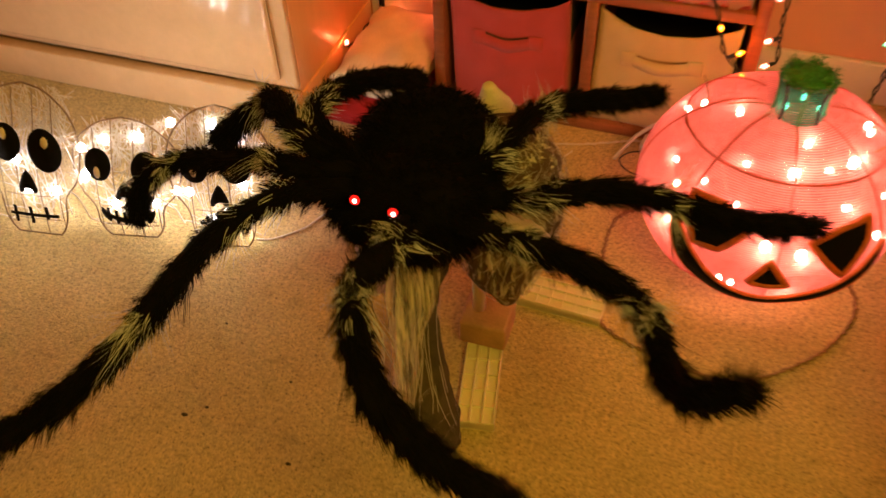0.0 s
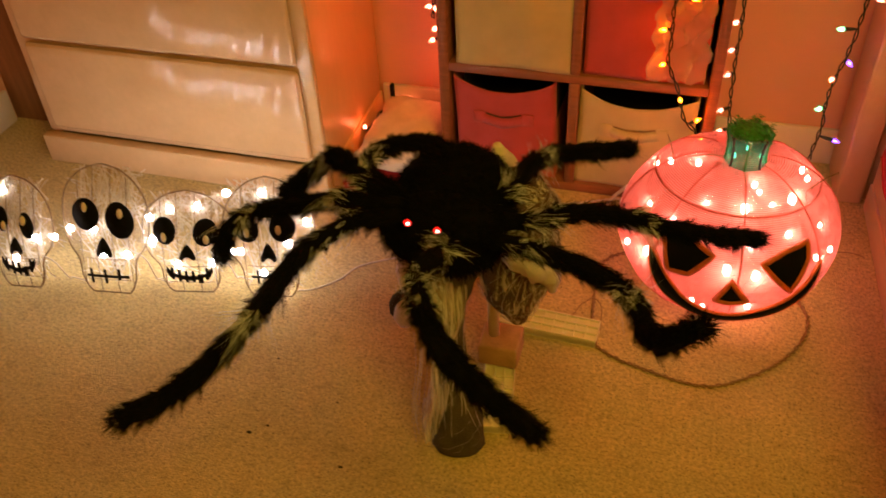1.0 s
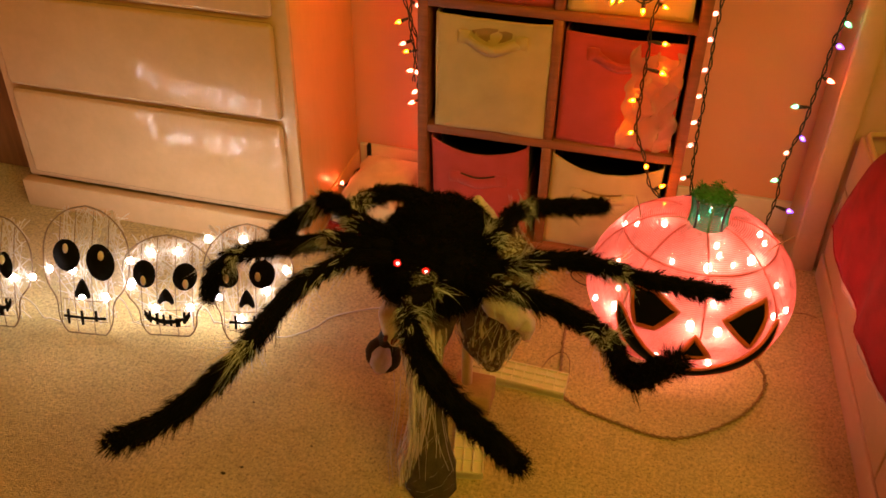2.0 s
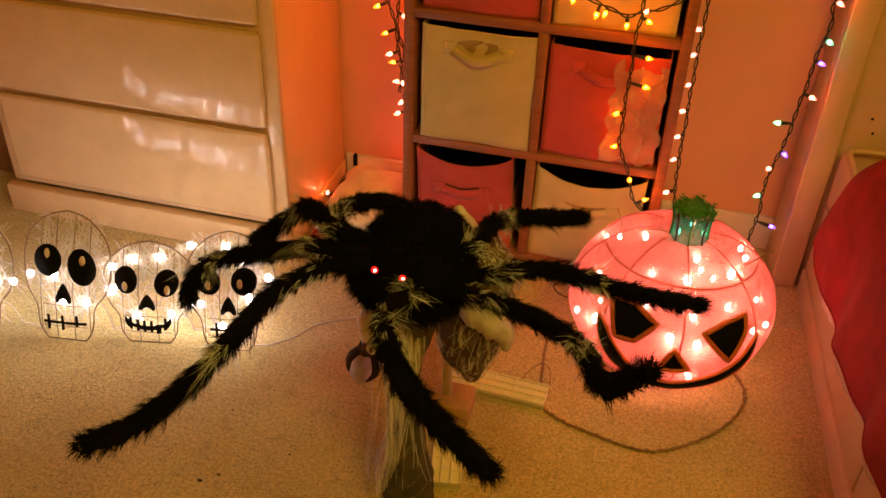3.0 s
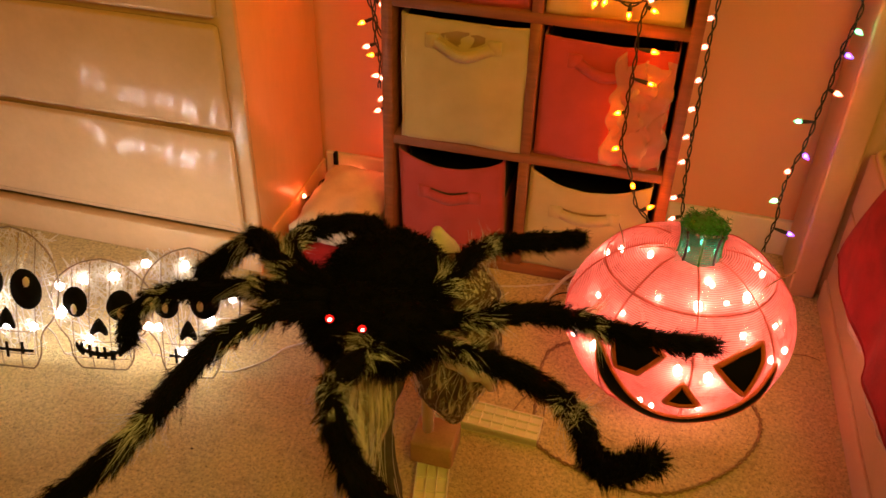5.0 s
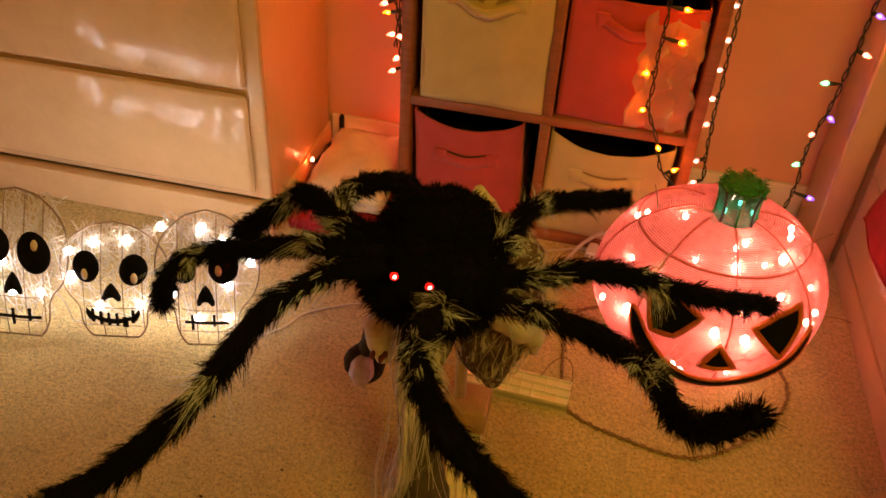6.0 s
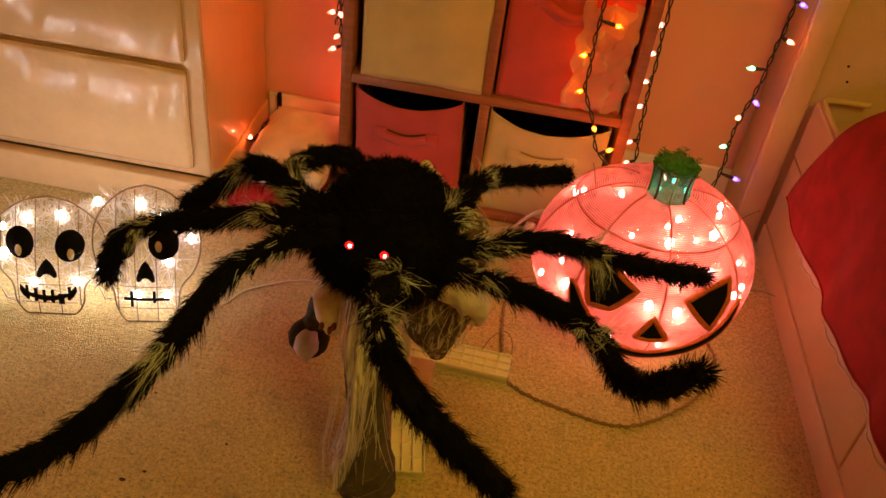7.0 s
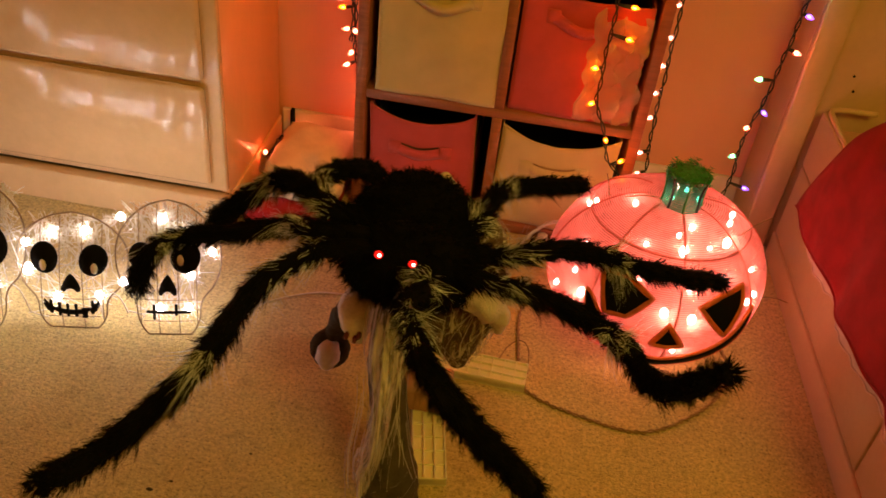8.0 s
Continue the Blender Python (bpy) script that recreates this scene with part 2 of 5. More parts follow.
BROWN_WIRE = material("brown_wire", (0.30, 0.18, 0.08), 0.5, spots=0.3, scale=80)
SOCKET = material("dark_socket", (0.02, 0.022, 0.016), 0.5, spots=0.2)
LINT = material("dark_lint", (0.05, 0.035, 0.02), 0.95, spots=0.3)
SKULL_BULB = glow("white_bulb", (1.0, 0.87, 0.84), SKULL_GLOW)
PUMPKIN_BULB = glow("amber_bulb", (1.0, 0.47, 0.36), PUMPKIN_GLOW)


def tinted_glass(name, tint, shine):
    m = bpy.data.materials.new(name)
    m.use_nodes = True
    nodes, links = m.node_tree.nodes, m.node_tree.links
    b = nodes["Principled BSDF"]
    b.inputs["Base Color"].default_value = (*tint, 1)
    b.inputs["Roughness"].default_value = 0.1
    b.inputs["Emission Color"].default_value = (*tint, 1)
    b.inputs["Emission Strength"].default_value = shine
    clear = nodes.new("ShaderNodeBsdfTransparent")
    clear.inputs["Color"].default_value = (*tint, 1)
    mix = nodes.new("ShaderNodeMixShader")
    mix.inputs[0].default_value = 0.55
    links.new(b.outputs[0], mix.inputs[1])
    links.new(clear.outputs[0], mix.inputs[2])
    links.new(mix.outputs[0], nodes["Material Output"].inputs[0])
    return m


STRING_COLOURS = {
    "amber": (tinted_glass("amber_glass", (1.0, 0.30, 0.02), 1.6), glow("amber_filament", (1.0, 0.60, 0.18), STRING_GLOW * 18)),
    "rose": (tinted_glass("rose_glass", (1.0, 0.36, 0.24), 3.0), glow("rose_filament", (1.0, 0.45, 0.25), STRING_GLOW * 17)),
    "faint rose": (tinted_glass("faint_rose_glass", (1.0, 0.40, 0.30), 1.6), glow("faint_rose_filament", (1.0, 0.55, 0.40), STRING_GLOW * 7)),
    "green": (tinted_glass("green_glass", (0.35, 0.95, 0.55), 1.2), glow("green_filament", (0.7, 1.0, 0.75), STRING_GLOW * 5)),
    "violet": (tinted_glass("violet_glass", (0.45, 0.22, 1.0), 1.5), glow("violet_filament", (0.6, 0.4, 1.0), STRING_GLOW * 2)),
}
EYE_LIGHT = glow("red_eye_light", (1.0, 0.012, 0.008), 1.2)
EYE_CORE = glow("eye_core", (1.0, 0.45, 0.4), 8.0)
STEM_BULB = glow("stem_bulb", (0.12, 1.0, 0.6), 8.0)


# ---- mesh helpers ----
def mesh_of(bm, name, mat, smooth=True):
    me = bpy.data.meshes.new(name)
    bm.to_mesh(me)
    bm.free()
    for m in (mat if isinstance(mat, (list, tuple)) else [mat]):
        me.materials.append(m)
    if smooth:
        me.polygons.foreach_set("use_smooth", [True] * len(me.polygons))
    return me


def part(name, bm, mat, parent=None, label="", smooth=True):
    ob = new(name, mesh_of(bm, name, mat, smooth))
    if parent:
        ob.parent = parent
    return tagged(ob, label)


def thing(name, at, label, category, group="", kind="", turn=0.0):
    ob = new(name)
    ob.empty_display_size = 0.05
    ob.matrix_world = pose(*at, 0, 0, turn)
    return tagged(ob, label, category, group, kind)


def box(bm, lo, hi, bevel=0.0, segments=2):
    r = bmesh.ops.create_cube(bm, size=1)
    vs = r["verts"]
    for v in vs:
        v.co = Vector([lo[i] + (v.co[i] + 0.5) * (hi[i] - lo[i]) for i in range(3)])
    if bevel:
        es = list({e for v in vs for e in v.link_edges})
        bmesh.ops.bevel(bm, geom=es, offset=bevel, segments=segments, affect="EDGES", profile=0.5)
    return bm


def boxed(lo, hi, bevel=0.0, segments=2):
    return box(bmesh.new(), lo, hi, bevel, segments)


def spline(points, n):
    """Evenly many points on a smooth line through the given ones."""
    c = np.array(points, float)
    c = np.vstack([2 * c[0] - c[1], c, 2 * c[-1] - c[-2]])
    k, out = len(c) - 3, []
    for u in np.linspace(0, k - 1e-6, n):
        i = int(u)
        t = u - i
        a, b, d, e = c[i:i + 4]
        out.append(0.5 * (2 * b + (d - a) * t + (2 * a - 5 * b + 4 * d - e) * t * t + (3 * b - a - 3 * d + e) * t ** 3))
    return [Vector(p) for p in out]


def rings(bm, path, radii, sides=8, closed=False, caps=True, wobble=None):
    """A tube along a path."""
    n, loops = len(path), []
    side = None
    for i, p in enumerate(path):
        a = path[(i - 1) % n] if closed else path[max(i - 1, 0)]
        b = path[(i + 1) % n] if closed else path[min(i + 1, n - 1)]
        t = (b - a).normalized()
        if side is None:
            side = t.orthogonal().normalized()
        side = (side - t * side.dot(t)).normalized()
        other = t.cross(side)
        r = radii[i] if isinstance(radii, (list, tuple)) else radii
        loop = []
        for k in range(sides):
            ang = 2 * math.pi * k / sides
            d = math.cos(ang) * side + math.sin(ang) * other
            rr = r * (1 + (wobble(p + d * r) if wobble else 0))
            loop.append(bm.verts.new(p + d * rr))
        loops.append(loop)
    for i in range(n if closed else n - 1):
        a, b = loops[i], loops[(i + 1) % n]
        for k in range(sides):
            bm.faces.new((a[k], a[(k + 1) % sides], b[(k + 1) % sides], b[k]))
    if caps and not closed:
        bm.faces.new(loops[0][::-1])
        bm.faces.new(loops[-1])
    return bm


def tube(points, radius, sides=8, steps=None, closed=False, smooth=True, wobble=None):
    path = spline(points, steps or len(points) * 6) if smooth else [Vector(p) for p in points]
    return rings(bmesh.new(), path, radius, sides, closed, wobble=wobble)


def ball(centre, radii, u=16, v=10, bm=None):
    bm = bm or bmesh.new()
    r = bmesh.ops.create_uvsphere(bm, u_segments=u, v_segments=v, radius=1)
    for w in r["verts"]:
        w.co = Vector(centre) + Vector([w.co[i] * radii[i] for i in range(3)])
    return bm


# ---- the room ----
WALL_Y, LEFT_X, RIGHT_X, SOUTH_Y, TOP = 2.47, -1.63, 1.95, -1.6, 2.4
tagged(part("floor", boxed((LEFT_X - 0.1, SOUTH_Y - 0.1, -0.1), (RIGHT_X + 0.1, WALL_Y + 0.1, 0.0)), CARPET, smooth=False),
       "beige short-pile carpet with dark lint specks", "carpet", kind="structure")
tagged(part("wall_north", boxed((LEFT_X - 0.1, WALL_Y, 0), (RIGHT_X + 0.1, WALL_Y + 0.1, TOP)), WALL, smooth=False),
       "painted wall glowing orange from the fairy lights", "wall", kind="structure")
tagged(part("wall_west", boxed((LEFT_X - 0.1, SOUTH_Y, 0), (LEFT_X, WALL_Y, TOP)), WALL, smooth=False),
       "painted side wall in dim light", "wall", kind="structure")
tagged(part("wall_east", boxed((RIGHT_X, SOUTH_Y, 0), (RIGHT_X + 0.1, WALL_Y, TOP)), WALL, smooth=False),
       "painted side wall behind the bed", "wall", kind="structure")
tagged(part("wall_south", boxed((LEFT_X - 0.1, SOUTH_Y - 0.1, 0), (RIGHT_X + 0.1, SOUTH_Y, TOP)), WALL, smooth=False),
       "plain painted wall", "wall", kind="structure")
tagged(part("ceiling", boxed((LEFT_X - 0.1, SOUTH_Y - 0.1, TOP), (RIGHT_X + 0.1, WALL_Y + 0.1, TOP + 0.1)), CEILING, smooth=False),
       "plain white ceiling", "ceiling", kind="structure")
for lo, hi in (((-0.573, WALL_Y - 0.014, 0), (-0.33, WALL_Y, 0.092)), ((0.33, WALL_Y - 0.014, 0), (0.64, WALL_Y, 0.1)),
               ((LEFT_X, SOUTH_Y, 0), (LEFT_X + 0.014, 2.19, 0.1))):
    tagged(part("baseboard", boxed(lo, hi, 0.004), TRIM), "white painted baseboard along the wall", "baseboard", kind="structure")
tagged(part("trim", boxed((-1.628, 2.2, 0), (-1.4, 2.24, 2.05), 0.004), DOOR_WOOD),
       "dark brown wooden door casing beside the dresser", "door casing", kind="structure")


# ---- dresser ----
def dresser():
    x0, x1, y0, y1 = -1.378, -0.578, 2.052, 2.452
    d = thing("dresser", (x0, y1, 0), "cream lacquered chest of drawers with raised fronts", "dresser")
    m = Matrix.Translation((-x0, -y1, 0))

    def add(name, bm, mat, label="", parent=None):
        bm.transform(m)
        return part(name, bm, mat, parent or d, label)
    add("side_panel", boxed((x1 - 0.02, y0 + 0.012, 0.0), (x1, y1, 1.04), 0.003), DRESSER_SIDE)
    add("side_panel", boxed((x0, y0 + 0.012, 0.0), (x0 + 0.02, y1, 1.04), 0.003), DRESSER_SIDE)
    add("top", boxed((x0 - 0.01, y0 - 0.01, 1.04), (x1 + 0.01, y1, 1.065), 0.006), DRESSER)
    add("back", boxed((x0 + 0.02, y1 - 0.012, 0.02), (x1 - 0.02, y1 - 0.004, 1.04)), DRESSER)
    add("face_frame", boxed((x0 + 0.001, y0, 0.088), (x1 - 0.001, y0 + 0.02, 1.036), 0.005), DRESSER)
    add("plinth", boxed((x0 - 0.012, y0 - 0.024, 0.0), (x1 + 0.004, y0 + 0.008, 0.082), 0.004), DRESSER)
    add("side_skirt", boxed((x1 - 0.001, y0 + 0.012, 0.0), (x1 + 0.006, y1, 0.075), 0.002), DRESSER_SIDE)
    for z0, z1 in ((0.108, 0.352), (0.366, 0.604), (0.618, 0.82), (0.834, 1.02)):
        front = add("drawer", boxed((x0 + 0.03, y0 - 0.017, z0), (x1 - 0.034, y0 - 0.001, z1), 0.011, 3), DRESSER)
    return d


dresser()


# ---- cube bookcase with canvas bins ----
CASE_Y = 2.2
def bookcase():
    c = thing("bookcase", (0, 2.46, 0), "reddish-brown wooden cube bookcase, two columns wide", "bookcase")

    def add(name, lo, hi, mat=CASE_WOOD):
        bm = boxed(lo, hi, 0.0015, 1)
        bm.transform(Matrix.Translation((0, -2.46, 0)))
        part(name, bm, mat, c)
    for x0, x1, nm in ((-0.325, -0.301, "side_panel"), (0.293, 0.317, "side_panel")):
        add(nm, (x0, CASE_Y, 0), (x1, 2.46, 1.3))
    levels = ((0.0, 0.024), (0.303, 0.325), (0.623, 0.645), (0.943, 0.965))
    for z0, z1 in levels:
        add("shelf", (-0.301, CASE_Y + 0.001, z0), (0.293, 2.455, z1))
    add("top", (-0.33, CASE_Y - 0.003, 1.3), (0.322, 2.46, 1.325))
    for (_, z0), (z1, _) in zip(levels, levels[1:] + ((1.3, 0),)):
        add("divider", (-0.014, CASE_Y + 0.001, z0), (0.009, 2.455, z1))
    # the back is coloured near-black for the shade behind the bins
    add("back", (-0.301, 2.452, 0.024), (0.293, 2.456, 1.3), RECESS_SHADE)


bookcase()


def bin_front(u, v, w, h, sag, bulge, seed):
    top = h - sag * (1 - (2 * u - 1) ** 2) * 1.0
    z = v * top
    n = noise.noise(Vector((u * 2.2 + seed, v * 2.2, seed)))
    y = -bulge * math.sin(math.pi * u) * math.sin(math.pi * min(1, v * 1.1)) + 0.008 * n + 0.003 * noise.noise(Vector((u * 7 + seed, v * 5, 3 * seed))) * min(1, 8 * v)
    return Vector(((u - 0.5) * w, y, z))


def canvas_bin(x, z, w, h, sag, mat, colour, handle, tilt=0.0, seed=1.0, depth=0.22, lean=0.0, y=None):
    name = "sagging" if sag > 0.015 else "upright"
    b = thing("storage_bin", (x, (y or CASE_Y + 0.015), z), f"{colour} canvas storage bin with a fabric handle, {name} front", "storage bin",
              group="canvas bins in the bookcase", turn=tilt)
    bm = bmesh.new()
    nu, nv = 26, 22
    grid = [[bm.verts.new(bin_front(i / nu, j / nv, w, h, sag, 0.008, seed) + Vector((lean * j / nv, 0, 0))) for j in range(nv + 1)] for i in range(nu + 1)]
    for i in range(nu):
        for j in range(nv):
            bm.faces.new((grid[i][j], grid[i + 1][j], grid[i + 1][j + 1], grid[i][j + 1]))
    for k in (0, nu):
        cols = []
        for s in range(7):
            cols.append([bm.verts.new(grid[k][j].co + Vector((0, depth * s / 6, 0))) if s else grid[k][j] for j in range(nv + 1)])
        for s in range(6):
            for j in range(nv):
                f = (cols[s][j], cols[s + 1][j], cols[s + 1][j + 1], cols[s][j + 1])
                bm.faces.new(f if k else f[::-1])
    q = [bm.verts.new(Vector((sx * w / 2, depth, zz))) for sx, zz in ((-1, 0), (1, 0), (1, h), (-1, h))]
    bm.faces.new(q[::-1])
    q = [bm.verts.new(Vector((sx * w / 2, yy, 0.001))) for sx, yy in ((-1, 0), (1, 0), (1, depth), (-1, depth))]
    bm.faces.new(q)
    ob = part("body", bm, mat, b)
    sol = ob.modifiers.new("thickness", "SOLIDIFY")
    sol.thickness, sol.offset = 0.003, 1
    # added inner panels that put the shade inside the bin into colour
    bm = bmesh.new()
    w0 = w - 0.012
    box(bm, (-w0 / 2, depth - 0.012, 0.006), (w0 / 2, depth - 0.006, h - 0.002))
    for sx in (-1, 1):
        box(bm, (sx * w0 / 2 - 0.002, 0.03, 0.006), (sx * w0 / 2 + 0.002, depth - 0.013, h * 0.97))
    part("shade_panel", bm, RECESS_SHADE, b, "near-black panels standing in for the shade inside the bin", smooth=False)
    hem = tube([bin_front(i / 12, 0.985, w, h, sag, 0.008, seed) + Vector((lean, -0.002, 0)) for i in range(13)], 0.0022, 6)
    part("hem", hem, mat, b)
    mid = 0.66 * h if handle == "slot" else 0.87 * h

    def on(u, zz):
        p = bin_front(u, zz / (h - sag * (1 - (2 * u - 1) ** 2)), w, h, sag, 0.008, seed)
        return p + Vector((lean * zz / h, 0, 0))
    # strap: a band with a slack lower edge
    bm = bmesh.new()
    cols = []
    slack = 0.011 if handle == "slot" else 0.020
    for i in range(19):
        t = i / 18
        u = 0.24 + 0.5 * t
        dip = slack * math.sin(math.pi * t) ** 1.3
        a, c2 = on(u, mid - dip), on(u, mid - dip - 0.026)
        out = 0.003 + (0.004 if handle == "slot" else 0.018) * math.sin(math.pi * t) ** 1.5
        cols.append((bm.verts.new(a + Vector((0, -out, 0))), bm.verts.new((a + c2) / 2 + Vector((0, -out - 0.002, 0))), bm.verts.new(c2 + Vector((0, -out * 0.5 - 0.003, 0)))))
    for a, c2 in zip(cols, cols[1:]):
        bm.faces.new((a[0], a[1], c2[1], c2[0]))
        bm.faces.new((a[1], a[2], c2[2], c2[1]))
    ob = part("handle", bm, mat, b)
    sol = ob.modifiers.new("thickness", "SOLIDIFY")
    sol.thickness = 0.002
    if handle == "slot":
        # a lens coloured as the shade in the hand slot; no opening is cut
        lens = [on(0.27 + 0.44 * k / 12, mid + 0.003 - slack * math.sin(math.pi * k / 12) ** 1.3 + 0.0018 * math.sin(math.pi * k / 12)) for k in range(13)]
        lens += [on(0.71 - 0.44 * k / 12, mid - 0.001 - slack * math.sin(math.pi * k / 12) ** 1.3) for k in range(13)]
        bm = bmesh.new()
        bm.faces.new([bm.verts.new(q + Vector((0, -0.005, 0))) for q in lens[1:12] + lens[14:25]])
        bm.faces.ensure_lookup_table()
        bmesh.ops.solidify(bm, geom=bm.faces[:], thickness=0.001)
        part("slit", bm, TAN_GAP if mat is BEIGE_CANVAS else SLIT_SHADE, b, smooth=False)
    else:
        # a flat lens in the gap above the slack strap, tan on beige bins
        bm = bmesh.new()
        rim = [on(0.30 + 0.40 * k / 12, mid + 0.004 + 0.010 * math.sin(math.pi * k / 12)) for k in range(13)]
        rim += [on(0.70 - 0.40 * k / 12, mid - slack * math.sin(math.pi * k / 12) ** 1.3) for k in range(1, 12)]
        bm.faces.new([bm.verts.new(q + Vector((0, -0.003, 0))) for q in rim])
        bmesh.ops.solidify(bm, geom=bm.faces[:], thickness=0.001)
        part("gap_patch", bm, TAN_GAP if mat is BEIGE_CANVAS else mat, b, smooth=False)
    for u in (0.24, 0.74):
        p = on(u, mid - 0.013)
        bm = boxed((p.x - 0.014, p.y - 0.0065, p.z - 0.016), (p.x + 0.014, p.y - 0.001, p.z + 0.016), 0.0015, 1)
        part("patch", bm, mat, b)
    return b


canvas_bin(-0.160, 0.025, 0.238, 0.262, 0.034, RED_CANVAS, "red", "slot", 0, 1.3, lean=-0.012)
canvas_bin(0.142, 0.025, 0.262, 0.262, 0.040, BEIGE_CANVAS, "beige", "slot", 0, 4.1, lean=0.004)
canvas_bin(-0.146, 0.3258, 0.268, 0.284, 0.004, BEIGE_CANVAS, "beige", "loop", 0, 2.2, y=CASE_Y + 0.006)
canvas_bin(0.148, 0.3258, 0.262, 0.272, 0.006, RED_CANVAS, "red", "loop", 0, 7.7)
canvas_bin(-0.150, 0.6458, 0.262, 0.27, 0.01, RED_CANVAS, "red", "loop", 0, 3.3)
canvas_bin(0.146, 0.6458, 0.262, 0.27, 0.01, BEIGE_CANVAS, "beige", "loop", 0, 5.3)


def plastic_bag():
    bm = bmesh.new()
    n = 26
    g = []
    for i in range(n + 1):
        row = []
        for j in range(n + 1):
            u, v = i / n, j / n
            q = Vector((u * 3.1, v * 3.7, 2.0))
            edge = 0.015 * noise.noise(Vector((u * 6, v * 6, 9)))
            row.append(bm.verts.new((0.165 + 0.115 * u + 2 * edge, CASE_Y - 0.004 - 0.030 * abs(noise.noise(q)) - 0.020 * abs(noise.noise(q * 3)) - 0.008 * abs(noise.noise(q * 8)), 0.345 + 0.235 * v + 0.02 * noise.noise(Vector((u * 5, v, 4))))))
        g.append(row)
    for a, b in zip(g, g[1:]):
        for j in range(n):
            bm.faces.new((a[j], b[j], b[j + 1], a[j + 1]))
    return tagged(part("plastic_bag", bm, BAG_FILM), "crumpled clear plastic bag against a red bin", "plastic bag")


plastic_bag()


# ---- cushion and folded cloth between dresser and bookcase ----
def soft_slab(name, lo, hi, mat, label, category, seed, puff, rough=0.006):
    bm = boxed(lo, hi)
    bmesh.ops.subdivide_edges(bm, edges=bm.edges[:], cuts=14, use_grid_fill=True)
    c, h = (Vector(lo) + Vector(hi)) / 2, (Vector(hi) - Vector(lo)) / 2
    for v in bm.verts:
        d = Vector([(v.co[i] - c[i]) / h[i] for i in range(3)])
        edge = max(abs(d.x), abs(d.y))
        drop = 1 - puff * edge ** 4
        if d.z > 0:
            v.co.z = lo[2] + (v.co.z - lo[2]) * drop
        v.co += Vector((noise.noise(v.co * 22 + Vector((seed, 0, 0))), noise.noise(v.co * 22 + Vector((0, seed, 0))), max(0, d.z) * noise.noise(v.co * 18 + Vector((0, 0, seed))))) * rough
    return tagged(part(name, bm, mat), label, category)


soft_slab("folded_cloth", (-0.55, 2.075, 0.004), (-0.35, 2.36, 0.045), RED_CLOTH, "dark red folded cloth lying on the carpet", "cloth", 3.0, 0.25)
soft_slab("cushion", (-0.538, 2.12, 0.048), (-0.345, 2.425, 0.108), WHITE_CLOTH, "crumpled white cushion lying on the red cloth", "cushion", 8.0, 0.5, 0.009)


# ---- bed ----
def bed():
    b = thing("bed", (0.695, 2.25, 0), "cream painted captain's bed with drawers under it", "bed", turn=2.3)
    part("plinth", boxed((0.0, -2.6, 0), (0.03, 0.04, 0.07), 0.003), BED_PAINT, b)
    part("side_rail", boxed((0.002, -2.6, 0.262), (0.024, 0.04, 0.4), 0.006), BED_PAINT, b)
    for y0, y1 in ((-0.687, 0.036), (-1.42, -0.693), (-2.15, -1.426)):
        part("drawer", boxed((0.003, y0, 0.074), (0.022, y1, 0.258), 0.003), BED_PAINT, b)
    part("carcass", boxed((0.026, -2.6, 0.0), (1.1, 0.04, 0.36), 0.004), BED_PAINT, b)
    part("mattress", boxed((0.05, -2.58, 0.362), (1.08, -0.36, 0.585), 0.03, 3), PALE_CLOTH, b)
    part("corner_post", boxed((-0.066, 0.05, 0), (-0.004, 0.075, 1.15), 0.006), BED_PAINT, b)
    part("side_board", boxed((-0.064, 0.076, 0), (-0.046, 0.205, 1.15), 0.003), BED_PAINT, b)
    part("headboard", boxed((-0.003, 0.07, 0.0), (1.1, 0.09, 1.1), 0.003), BED_PAINT, b)
    part("rail_cap", tube([(0.013, -0.16, 0.402), (0.013, -0.02, 0.404), (0.018, 0.03, 0.404), (0.045, 0.044, 0.404), (0.12, 0.046, 0.404)], 0.0065, 8), BED_PAINT, b)
    for z in (0.44, 0.475):
        part("screw", ball((0.06 - (z - 0.44) * 0.3, 0.069, z), (0.003, 0.002, 0.003), 10, 6), BLACK_VINYL, b)
    return b


bed()


